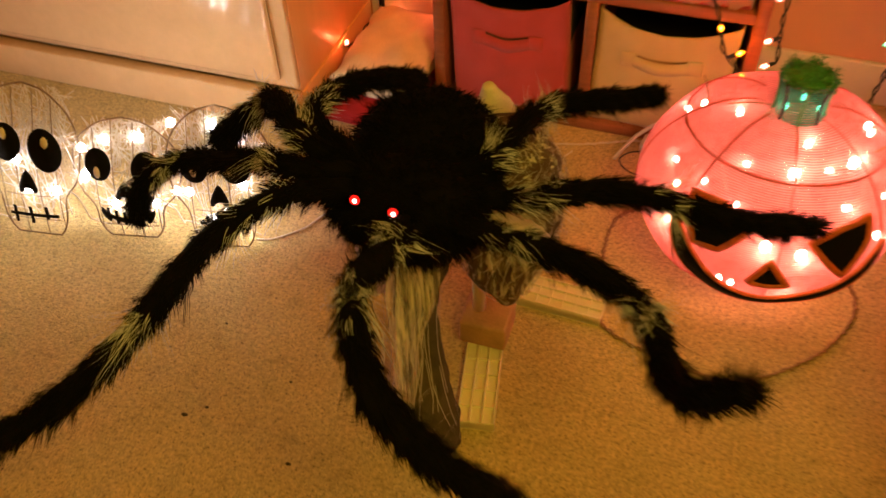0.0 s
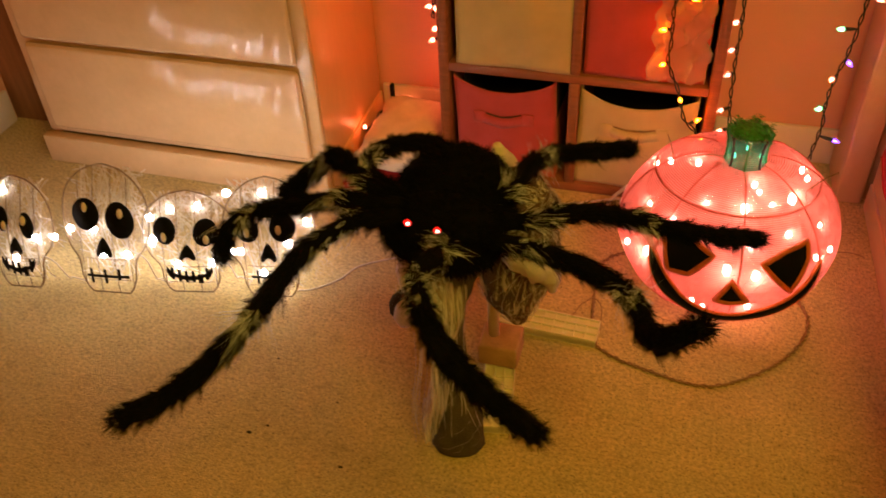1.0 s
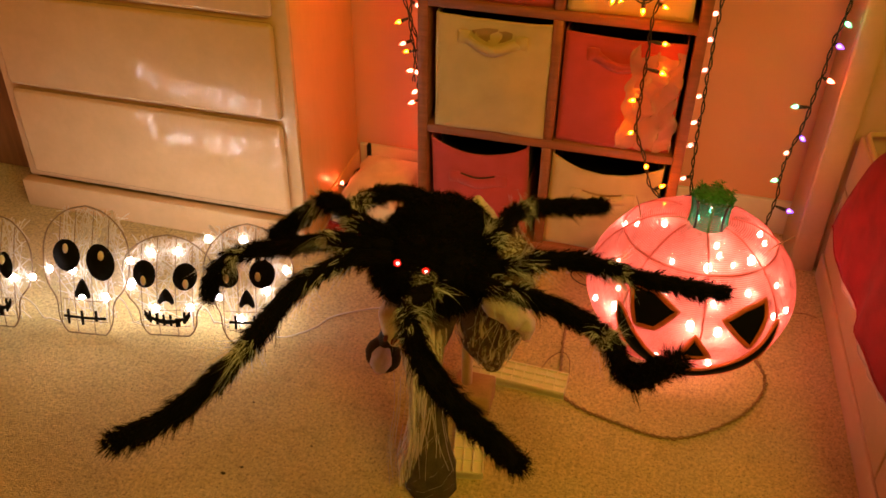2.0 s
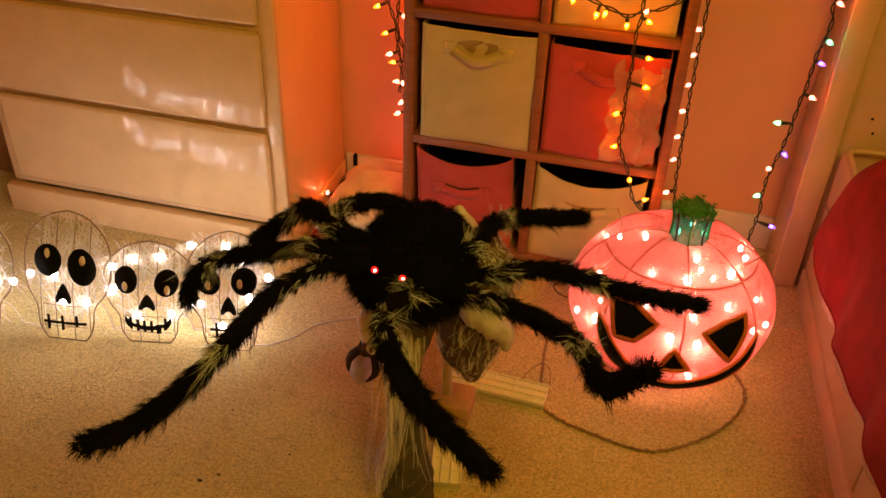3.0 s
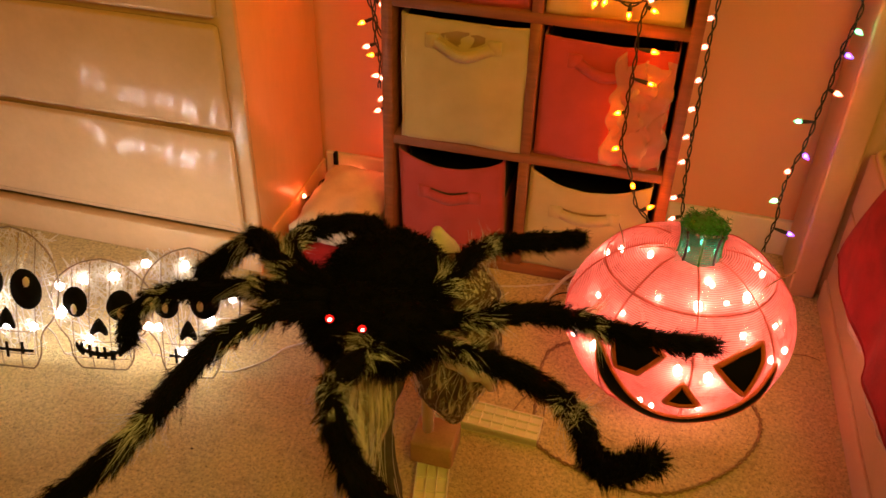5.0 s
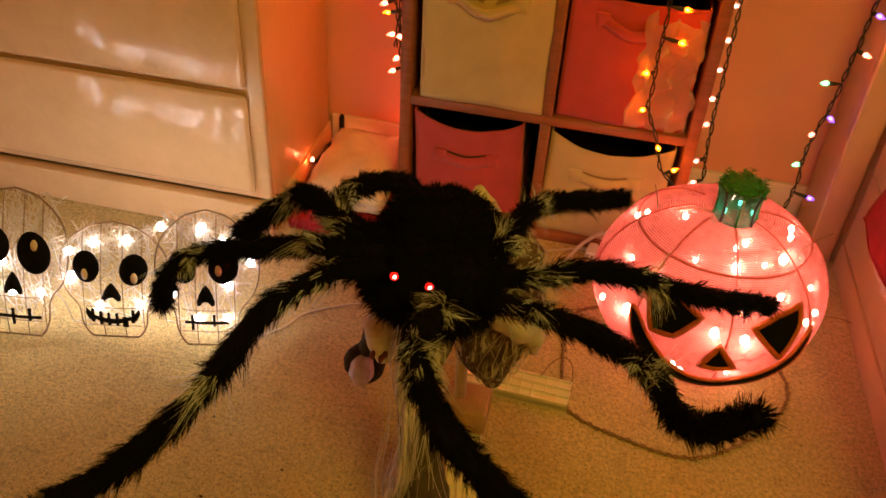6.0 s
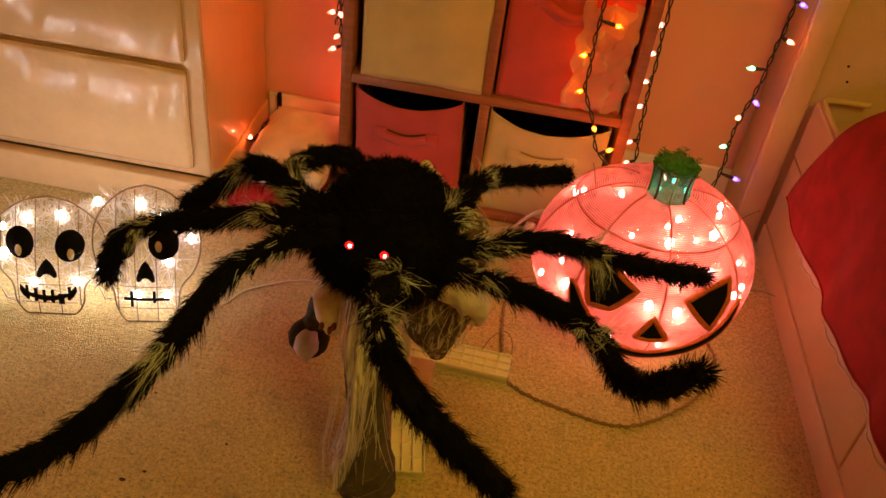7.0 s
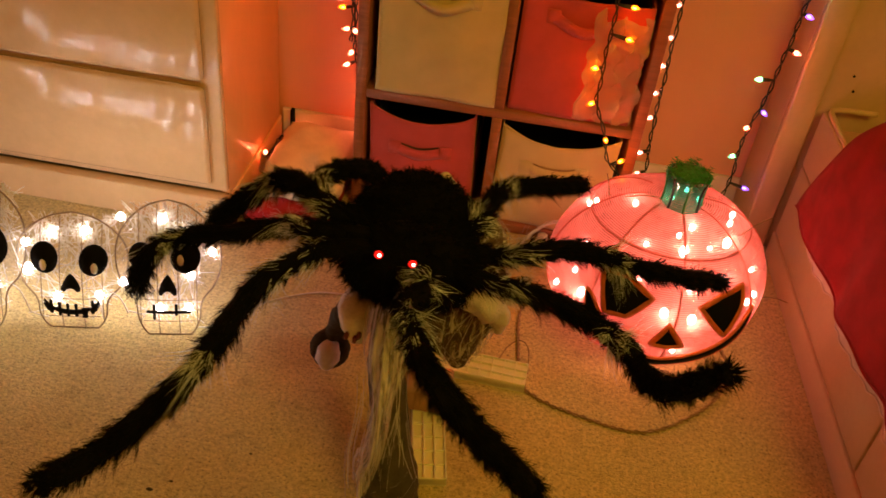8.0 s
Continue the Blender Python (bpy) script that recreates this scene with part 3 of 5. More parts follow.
def drape(name, hem_of, mat, label, seed, inset=0.0, start=2.11, top=0.606, far=-0.35):
    """A cloth that lies on the mattress, bends over its edge and hangs in folds."""
    bm = bmesh.new()
    nu, nv = 120, 40
    rows = []
    for i in range(nu + 1):
        u = i / nu
        row = []
        for j in range(nv + 1):
            v = j / nv                       # 0 on the bed, 1 at the hem
            t = max(0.0, (v - 0.35) / 0.65)
            y = start - 0.17 * (1 - t) * (1 - u) ** 4 + (far - start) * u
            ex = 0.652 + 0.055 * max(0.0, 2.1 - y)
            hem = hem_of(y)
            if v < 0.35:
                k = (0.35 - v) / 0.35
                x, z = ex + 0.035 + 0.94 * k, top - 0.035 * (1 - min(1, k * 6)) ** 2
            else:
                x = ex + 0.035 * (1 - min(1, t * 3)) ** 2 - 0.008 * math.sin(t * 1.57)
                z = top - 0.035 + (hem - top + 0.035) * t
                fold = math.sin(y * 24 + seed + 2.0 * noise.noise(Vector((y * 4, seed, 0))))
                x += (0.009 * fold + 0.009 * noise.noise(Vector((y * 9, z * 7, seed)))) * t
            z += 0.008 * noise.noise(Vector((x * 9, y * 9, seed)))
            row.append(bm.verts.new((x + inset, y, z)))
        rows.append(row)
    for a, c in zip(rows, rows[1:]):
        for j in range(nv):
            bm.faces.new((a[j], a[j + 1], c[j + 1], c[j]))
    edge = [row[-1].co.copy() for row in rows]
    cloth = thing(name, (0, 0, 0), label, "bedding")
    ob = part("cover", bm, mat, cloth)
    sol = ob.modifiers.new("thickness", "SOLIDIFY")
    sol.thickness = 0.004
    part("hem", rings(bmesh.new(), edge, 0.0024, 6), mat, cloth)
    return cloth


drape("bedspread", lambda y: 0.258 + 0.03 * min(1, (2.1 - y) / 0.6) + 0.006 * math.sin(y * 31), RED_CLOTH, "crimson bedspread hanging over the side of the bed", 2.0)
drape("bed_sheet", lambda y: 0.232 + 0.03 * min(1, (2.1 - y) / 0.6) + 0.005 * math.sin(y * 210), PALE_CLOTH, "pale frilled bed sheet showing under the bedspread", 2.0, 0.010, 2.0, 0.589, -0.30)


# ---- furry spider on a stand ----
rng = random.Random(5)


def add_hairs(verts, faces, mats, root, normal, length, width, droop, mat_index, bend):
    side = normal.cross(Vector((rng.uniform(-1, 1), rng.uniform(-1, 1), rng.uniform(-1, 1))))
    if side.length < 1e-4:
        return
    side = side.normalized() * width
    steps = 4 if mat_index else 2
    n = len(verts)
    for k in range(steps):
        t = k / steps
        p = root + normal * length * t * (1 - 0.25 * t) + bend * length * 0.8 * t * t + Vector((0, 0, -droop * length * t * t))
        w = side * (1 - 0.65 * t)
        verts += [p - w, p + w]
    verts.append(root + normal * length * 0.75 + bend * length * 0.8 + Vector((0, 0, -droop * length)))
    for k in range(steps - 1):
        a = n + 2 * k
        faces.append((a, a + 1, a + 3, a + 2))
        mats.append(mat_index)
    faces.append((n + 2 * steps - 2, n + 2 * steps - 1, n + 2 * steps))
    mats.append(mat_index)


def fur_mesh(name, bm, hairs, parent, mats=(None, None), label=""):
    """Joins a body of skin with its hairs: one mesh."""
    me0 = [list(v.co) for v in bm.verts]
    bm.verts.index_update()
    fs = [tuple(v.index for v in f.verts) for f in bm.faces]
    bm.free()
    verts, faces, idx = hairs
    n = len(me0)
    me = bpy.data.meshes.new(name)
    me.from_pydata(me0 + [list(v) for v in verts], [], fs + [tuple(i + n for i in f) for f in faces])
    for m in mats:
        me.materials.append(m)
    me.polygons.foreach_set("material_index", [0] * len(fs) + idx)
    ob = new(name, me)
    ob.parent = parent
    return tagged(ob, label)


def jitter(k):
    return Vector((rng.uniform(-k, k), rng.uniform(-k, k), rng.uniform(-k, k)))


def furry_leg(points, radius, tufts, parent, base, steps=46):
    path = [p - base for p in spline(points, steps)]
    n = len(path)
    radii = [0.86 * radius * (1.0 + 0.10 * math.sin(i * 0.8) + 0.10 * noise.noise(path[i] * 28) - 0.22 * max([0] + [1 - abs(i / (n - 1) - c) / (w * 0.8) for c, w in tufts])) * (0.75 if i > n - 3 else 1.0) for i in range(n)]
    bm = rings(bmesh.new(), path, [r * 0.72 for r in radii], 8)
    hairs = ([], [], [])
    for i in range(n - 1):
        t = (path[min(i + 1, n - 1)] - path[max(i - 1, 0)]).normalized()
        u = i / (n - 1)
        pale = max((1 - abs(u - c) / w) for c, w in tufts) if tufts else -1
        for _ in range(24):
            a = rng.uniform(0, 2 * math.pi)
            s = t.orthogonal().normalized()
            d = math.cos(a) * s + math.sin(a) * t.cross(s)
            root = path[i].lerp(path[i + 1], rng.random()) + d * radii[i] * 0.6
            lock = (d + t * rng.uniform(0.6, 1.5) + jitter(0.4)).normalized()
            ln = rng.uniform(0.008, 0.019) * (1.5 if rng.random() < 0.2 else 1.0)
            curl = t * rng.uniform(0, 0.8) + jitter(0.4)
            light = rng.random() < max(0, pale) * 0.16
            for _ in range(8):
                add_hairs(*hairs, root + jitter(0.0035), (lock + jitter(0.12)).normalized(), ln * rng.uniform(0.7, 1.1), 0.0005, 0.25, 1 if light else 0, curl)
    # pale locks: hairs that share a root and a curl
    for c, w in tufts:
        for _ in range(17):
            i = max(1, min(n - 2, round((c + rng.gauss(0, 0.45) * w) * (n - 1))))
            t = (path[i + 1] - path[i - 1]).normalized()
            s = t.orthogonal().normalized()
            a = rng.uniform(0, 2 * math.pi)
            d = math.cos(a) * s + math.sin(a) * t.cross(s)
            lock = (d * 0.8 + t * rng.uniform(0.4, 1.3)).normalized()
            curl = t * rng.uniform(-0.2, 0.7) + jitter(0.9)
            size = rng.uniform(0.018, 0.044)
            for _ in range(12):
                root = path[i] + d * radii[i] * 0.6 + jitter(0.007)
                add_hairs(*hairs, root, (lock + jitter(0.24)).normalized(), size * rng.uniform(0.5, 1.15), 0.00029, 0.3, 1, curl + jitter(0.2))
    tip_dir = (path[-1] - path[-2]).normalized()
    for _ in range(260):
        d = Vector((rng.gauss(0, 1), rng.gauss(0, 1), rng.gauss(0, 1))).normalized()
        add_hairs(*hairs, path[-1] + d * radius * 0.4, (d + tip_dir * 0.8).normalized(), rng.uniform(0.008, 0.024), 0.0006, 0.1, 0, d * 0.2 + jitter(0.3))
    return fur_mesh("leg", bm, hairs, parent, (FUR, TUFT))


def spider():
    base = Vector((-0.084, 1.42, 0.44))
    s = thing("spider", tuple(base), "large black furry toy spider with pale tufts and red eyes", "spider decoration")
    for nm, c, r, count in (("abdomen", (-0.076, 1.468, 0.512), (0.090, 0.09, 0.074), 2600), ("head", (-0.066, 1.362, 0.53), (0.088, 0.058, 0.056), 1700)):
        c = Vector(c) - base
        bm = ball(c, r, 24, 16)
        hairs = ([], [], [])
        for _ in range(count):
            d = Vector((rng.gauss(0, 1), rng.gauss(0, 1), rng.gauss(0, 1))).normalized()
            root = c + Vector((d.x * r[0], d.y * r[1], d.z * r[2])) * 0.97
            lock = (d + jitter(0.45) + Vector((0, 0.25, -0.2))).normalized()
            ln, curl = rng.uniform(0.009, 0.022) * (1.4 if rng.random() < 0.15 else 1.0), jitter(0.6) + Vector((0, 0, -0.3))
            for _ in range(8):
                add_hairs(*hairs, root + jitter(0.005), (lock + jitter(0.14)).normalized(), ln * rng.uniform(0.7, 1.1), 0.0006, 0.3, 0, curl)
        fur_mesh(nm, bm, hairs, s, (FUR, TUFT))
    for x, y, z in ((-0.098, 1.303, 0.583), (-0.054, 1.298, 0.581)):
        p = Vector((x, y, z)) - base
        eye = part("eye", ball(p, (0.0054, 0.0045, 0.0054), 14, 10), EYE_LIGHT, s, "small red glowing eye")
        part("eye_lamp", ball(p + Vector((0.0015, -0.003, 0.0018)), (0.0024, 0.003, 0.0024), 10, 8), EYE_CORE, eye)
    legs = (
        ([(-0.12, 1.34, 0.56), (-0.171, 1.295, 0.58), (-0.233, 1.234, 0.556), (-0.252, 1.15, 0.54), (-0.278, 1.10, 0.513), (-0.313, 1.065, 0.483), (-0.348, 1.02, 0.468), (-0.376, 0.967, 0.483)], 0.021, ((0.19, 0.06), (0.50, 0.06))),
        ([(-0.12, 1.36, 0.565), (-0.183, 1.323, 0.592), (-0.242, 1.368, 0.55), (-0.306, 1.396, 0.509), (-0.376, 1.428, 0.466), (-0.43, 1.428, 0.443), (-0.452, 1.392, 0.43), (-0.464, 1.381, 0.384)], 0.020, ((0.2, 0.06), (0.72, 0.12))),
        ([(-0.13, 1.38, 0.56), (-0.177, 1.359, 0.601), (-0.232, 1.413, 0.593), (-0.278, 1.465, 0.553), (-0.328, 1.469, 0.507), (-0.372, 1.476, 0.462)], 0.021, ((0.22, 0.07), (0.62, 0.14))),
        ([(-0.14, 1.40, 0.55), (-0.206, 1.435, 0.561), (-0.227, 1.517, 0.533), (-0.211, 1.582, 0.513), (-0.191, 1.649, 0.476), (-0.183, 1.73, 0.42)], 0.020, ((0.28, 0.1),)),
        ([(-0.03, 1.40, 0.55), (0.015, 1.441, 0.555), (0.028, 1.519, 0.549), (0.056, 1.596, 0.524), (0.112, 1.661, 0.495), (0.166, 1.727, 0.465)], 0.020, ((0.5, 0.09), (0.18, 0.07))),
        ([(-0.02, 1.385, 0.545), (0.052, 1.393, 0.543), (0.103, 1.399, 0.56), (0.155, 1.436, 0.544), (0.206, 1.465, 0.515), (0.264, 1.472, 0.502), (0.323, 1.497, 0.481), (0.384, 1.544, 0.449)], 0.0185, ((0.19, 0.07), (0.58, 0.07))),
        ([(-0.02, 1.345, 0.545), (0.053, 1.326, 0.55), (0.112, 1.331, 0.535), (0.165, 1.32, 0.526), (0.214, 1.285, 0.526), (0.242, 1.22, 0.534), (0.262, 1.166, 0.578), (0.298, 1.139, 0.637)], 0.0205, ((0.15, 0.06), (0.55, 0.06))),
        ([(-0.045, 1.30, 0.565), (-0.032, 1.244, 0.594), (-0.038, 1.165, 0.622), (-0.015, 1.108, 0.618), (0.022, 1.066, 0.602), (0.058, 1.055, 0.572), (0.092, 1.06, 0.53), (0.128, 1.085, 0.465)], 0.0215, ((0.12, 0.07), (0.33, 0.07))),
    )
    for pts, r, tufts in legs:
        furry_leg(pts, r, tufts, s, base)
    return s


spider()


# ---- what the spider stands on: ivory stand and the wrapped prey ----
def ribbed_arm(parent, lo, hi, along, n):
    """An open plastic channel with cross ribs."""
    bm = bmesh.new()
    (x0, y0, z0), (x1, y1, z1) = lo, hi
    box(bm, (x0, y0, z0), (x1, y1, z1 - 0.006), 0.001, 1)
    if along == "x":
        for k in range(4):
            y = y0 + (y1 - y0 - 0.003) * k / 3
            box(bm, (x0, y, z0 + 0.003), (x1, y + 0.003, z1), 0.0006, 1)
        for k in range(n + 1):
            x = x0 + (x1 - x0 - 0.003) * k / n
            box(bm, (x, y0, z0 + 0.003), (x + 0.003, y1, z1 - 0.002), 0.0006, 1)
    else:
        for k in range(4):
            x = x0 + (x1 - x0 - 0.003) * k / 3
            box(bm, (x, y0, z0 + 0.003), (x + 0.003, y1, z1), 0.0006, 1)
        for k in range(n + 1):
            y = y0 + (y1 - y0 - 0.003) * k / n
            box(bm, (x0, y, z0 + 0.003), (x1, y + 0.003, z1 - 0.002), 0.0006, 1)
    return part("foot_bar", bm, IVORY, parent, smooth=False)


stand = thing("spider_stand", (-0.04, 1.64, 0), "ivory ribbed plastic stand under the toy spider", "stand")
arm = ribbed_arm(stand, (-0.03, 0.05, 0.0), (0.18, 0.112, 0.022), "x", 9)
arm.rotation_euler.z = radians(-3)
arm = ribbed_arm(stand, (-0.032, -0.22, 0.0), (0.028, 0.03, 0.022), "y", 8)
arm.rotation_euler.z = radians(10)
part("block", boxed((-0.035, -0.075, 0.023), (0.045, 0.0, 0.075), 0.006), BROWN_BLOCK, stand, "tan wooden block")
part("pole", rings(bmesh.new(), [Vector((-0.01, -0.03, 0.02)), Vector((-0.01, -0.05, 0.25)), Vector((-0.03, -0.17, 0.47))], 0.011, 12), IVORY, stand)


def strands(path, radii, count, width, seed, lengthwise=True, spread=1.15):
    """Fine stretched threads that cling round a tube."""
    r = random.Random(seed)
    bm = bmesh.new()
    n = len(path)
    for _ in range(count):
        a0, turn = r.uniform(0, 6.283), r.uniform(-1.6, 1.6) if lengthwise else r.uniform(4, 9)
        i0, i1 = sorted((r.randrange(n), r.randrange(n)))
        if i1 - i0 < 4:
            continue
        off = r.uniform(1.0, spread)
        prev = None
        w = width * r.uniform(0.4, 1.6)
        for i in range(i0, i1 + 1, 2):
            t = (path[min(i + 1, n - 1)] - path[max(i - 1, 0)]).normalized()
            s = t.orthogonal().normalized()
            a = a0 + turn * (i - i0) / n + 0.22 * math.sin(i * 0.17 + a0 * 3)
            d = math.cos(a) * s + math.sin(a) * t.cross(s)
            e = t.cross(d) if lengthwise else t
            p = path[i] + d * radii[i] * off
            pair = (bm.verts.new(p - e * w), bm.verts.new(p + e * w))
            if prev:
                bm.faces.new((prev[0], prev[1], pair[1], pair[0]))
            prev = pair
    return bm


def prey():
    base = Vector((-0.06, 1.5, 0))
    p = thing("wrapped_prey", tuple(base), "grey cloth prey bundle wrapped in white stretched web gauze", "halloween prop")

    def lump(name, pts, radii, mat, seed, label="", amount=0.16, freq=22, sides=22):
        path = [v - base for v in spline(pts, 34)]
        rr = list(np.interp(np.linspace(0, 1, 34), np.linspace(0, 1, len(radii)), radii))
        bm = rings(bmesh.new(), path, rr, sides, wobble=lambda q: amount * noise.noise(q * freq + Vector((seed, 0, 0))) + 0.5 * amount * noise.noise(q * freq * 2.3))
        part(name, bm, mat, p, label)
        return path, rr
    path, rr = lump("sleeve", [(-0.068, 1.395, 0.002), (-0.07, 1.40, 0.05), (-0.082, 1.42, 0.14), (-0.092, 1.435, 0.27), (-0.075, 1.44, 0.43)], [0.048, 0.048, 0.038, 0.030, 0.032, 0.05], GREY_CLOTH, 1.0, "dark grey cloth sleeve")
    tagged(part("gauze", strands(path[4:], rr[4:], 34, 0.0005, 3, True, 1.2), GAUZE, p, "white stretched web gauze"), kind="stuff")
    tagged(part("gauze", strands(path[3:24], rr[3:24], 34, 0.0004, 21, False, 1.15), GAUZE, p, "torn web threads round the sleeve"), kind="stuff")
    # the web hangs from the body in folds that fan out over the sleeve
    left = spline([(-0.128, 1.43, 0.42), (-0.132, 1.415, 0.32), (-0.110, 1.40, 0.24), (-0.114, 1.395, 0.14), (-0.132, 1.39, 0.09), (-0.130, 1.385, 0.045)], 40)
    right = spline([(-0.050, 1.43, 0.45), (-0.050, 1.41, 0.33), (-0.072, 1.40, 0.24), (-0.078, 1.395, 0.14), (-0.082, 1.39, 0.09), (-0.088, 1.385, 0.055)], 40)
    for lift, seed in ((0.040, 3.0), (0.050, 8.0)):
        bm = bmesh.new()
        rows = []
        for k, (a, b) in enumerate(zip(left, right)):
            row = []
            for i in range(49):
                u = i / 48
                q = a.lerp(b, u) - base
                fold = math.sin(u * 26 + seed + 3 * noise.noise(Vector((u * 3, k * 0.03, seed))))
                q.y -= lift * math.sin(math.pi * u) + 0.003 * fold + 0.004 * noise.noise(Vector((u * 20, k * 0.08, seed)))
                row.append(bm.verts.new(q))
            rows.append(row)
        for a, b in zip(rows, rows[1:]):
            for i in range(48):
                bm.faces.new((a[i], a[i + 1], b[i + 1], b[i]))
        part("gauze_sheet", bm, GAUZE_SHEET, p, "folded web sheet")
    for k, (x0, x1, z1) in enumerate(((-0.14, -0.13, 0.02), (-0.115, -0.108, 0.03), (-0.085, -0.07, 0.03))):
        cord = [v - base for v in spline([(x0, 1.40, 0.42), ((x0 + x1) / 2 + 0.012, 1.372, 0.25), (x1 - 0.004, 1.36, 0.12), (x1, 1.352, z1)], 34)]
        tagged(part("gauze", strands(cord, [0.006] * 34, 16, 0.0005, 12 + k, True, 1.6), GAUZE, p, "twisted web cord"), kind="stuff")
    path, rr = lump("torso", [(-0.02, 1.65, 0.45), (-0.005, 1.60, 0.37), (0.0, 1.56, 0.27), (0.01, 1.55, 0.18)], [0.03, 0.066, 0.073, 0.068, 0.044, 0.015], MAUVE_CLOTH, 4.0, "mauve grey cloth torso", 0.2, 18)
    tagged(part("gauze", strands(path, rr, 90, 0.0005, 5, True, 1.15), GAUZE, p, "white stretched web gauze"), kind="stuff")
    for size, seed in ((1.06, 0.0),):
        bm = rings(bmesh.new(), path, [q * size + 0.003 for q in rr], 30, caps=False, wobble=lambda q: 0.22 * noise.noise(Vector((q.x * 45 + seed, q.y * 45, q.z * 18))))
        part("gauze_sheet", bm, GAUZE_TANGLE, p, "torn web sheet")
    tagged(part("gauze", strands(path, rr, 30, 0.0006, 6, False, 1.12), GAUZE, p, "white stretched web gauze"), kind="stuff")
    lump("shirt", [(-0.03, 1.525, 0.392), (0.01, 1.510, 0.375), (0.042, 1.510, 0.355), (0.064, 1.535, 0.315), (0.069, 1.55, 0.27)], [0.012, 0.020, 0.025, 0.024, 0.018, 0.009], CREAM_PLUSH, 7.0, "dirty white shirt scrap", 0.4, 42)
    lump("hood", [(-0.05, 1.69, 0.36), (-0.052, 1.68, 0.42), (-0.058, 1.668, 0.478)], [0.050, 0.046, 0.034, 0.020, 0.008], WHITE_CLOTH, 2.0, "pale cloth tip", 0.12, 30)
    lump("arm", [(-0.12, 1.55, 0.315), (-0.185, 1.578, 0.235), (-0.222, 1.605, 0.145)], [0.020, 0.024, 0.023, 0.016], DARK_PLUSH, 9.0, "grey plush arm", 0.3, 45)
    ring = [Vector((-0.226 + 0.025 * math.cos(a), 1.602 + 0.006 * math.cos(a), 0.108 + 0.038 * math.sin(a))) - base for a in np.linspace(0, 2 * math.pi, 24, endpoint=False)]
    part("cuff", rings(bmesh.new(), ring, 0.011, 10, True, wobble=lambda q: 0.25 * noise.noise(q * 90)), DARK_PLUSH, p, "dark plush cuff")
    lump("paw", [(-0.222, 1.598, 0.135), (-0.226, 1.584, 0.11), (-0.227, 1.582, 0.083)], [0.012, 0.021, 0.022, 0.013], CREAM_PLUSH, 6.0, "cream plush paw", 0.1, 40)
    lump("bone", [(-0.138, 1.47, 0.385), (-0.150, 1.452, 0.352), (-0.146, 1.435, 0.30)], [0.016, 0.028, 0.030, 0.024, 0.010], BONE, 6.4, "stained off-white bone", 0.12, 40)
    for x, z in ((-0.158, 0.326), (-0.139, 0.330), (-0.145, 0.321)):
        part("stain", ball(Vector((x, 1.418, z)) - base, (0.0042, 0.008, 0.0055), 8, 6), BLOOD, p, "dark red stain spot")



prey()


# ---- lit pumpkin ----
PUMPKIN = Vector((0.363, 1.912, 0.185))
PUMPKIN_R = Vector((0.214, 0.194, 0.185))


def on_pumpkin(az, el, lift=0.0):
    """A place on the pumpkin by degrees round from its front and up, in the pumpkin's own frame."""
    a, e = radians(az), radians(el)
    lobes = 1 + 0.012 * abs(math.cos(4 * a)) * math.cos(e)
    r = PUMPKIN_R * lobes
    q = Vector((math.sin(a) * math.cos(e) * r.x, -math.cos(a) * math.cos(e) * r.y, math.sin(e) * r.z))
    if el > 60:
        q.z -= 0.02 * ((el - 60) / 30) ** 2
    n = Vector((q.x / r.x ** 2, q.y / r.y ** 2, q.z / r.z ** 2)).normalized()
    return q + n * lift + Vector((0, 0, PUMPKIN.z))


def patch(outline, lift, thick):
    """A cut-out laid on the pumpkin: filled from its middle in rings, with a rim of its own."""
    bm = bmesh.new()
    c = np.mean(np.array(outline, float), axis=0)
    dense = []
    for i, a in enumerate(outline):
        b = outline[(i + 1) % len(outline)]
        dense += [np.array(a) * (1 - t) + np.array(b) * t for t in (0, 0.2, 0.4, 0.6, 0.8)]
    loops = [[bm.verts.new(on_pumpkin(*(c + (p - c) * k), lift)) for p in dense] for k in (0.25, 0.5, 0.75, 1.0)]
    loops.append([bm.verts.new(on_pumpkin(*p, lift - thick)) for p in dense])
    bm.faces.new(loops[0])
    n = len(dense)
    for a, b in zip(loops, loops[1:]):
        for i in range(n):
            bm.faces.new((a[i], b[i], b[(i + 1) % n], a[(i + 1) % n]))
    bmesh.ops.recalc_face_normals(bm, faces=bm.faces)
    return bm, dense


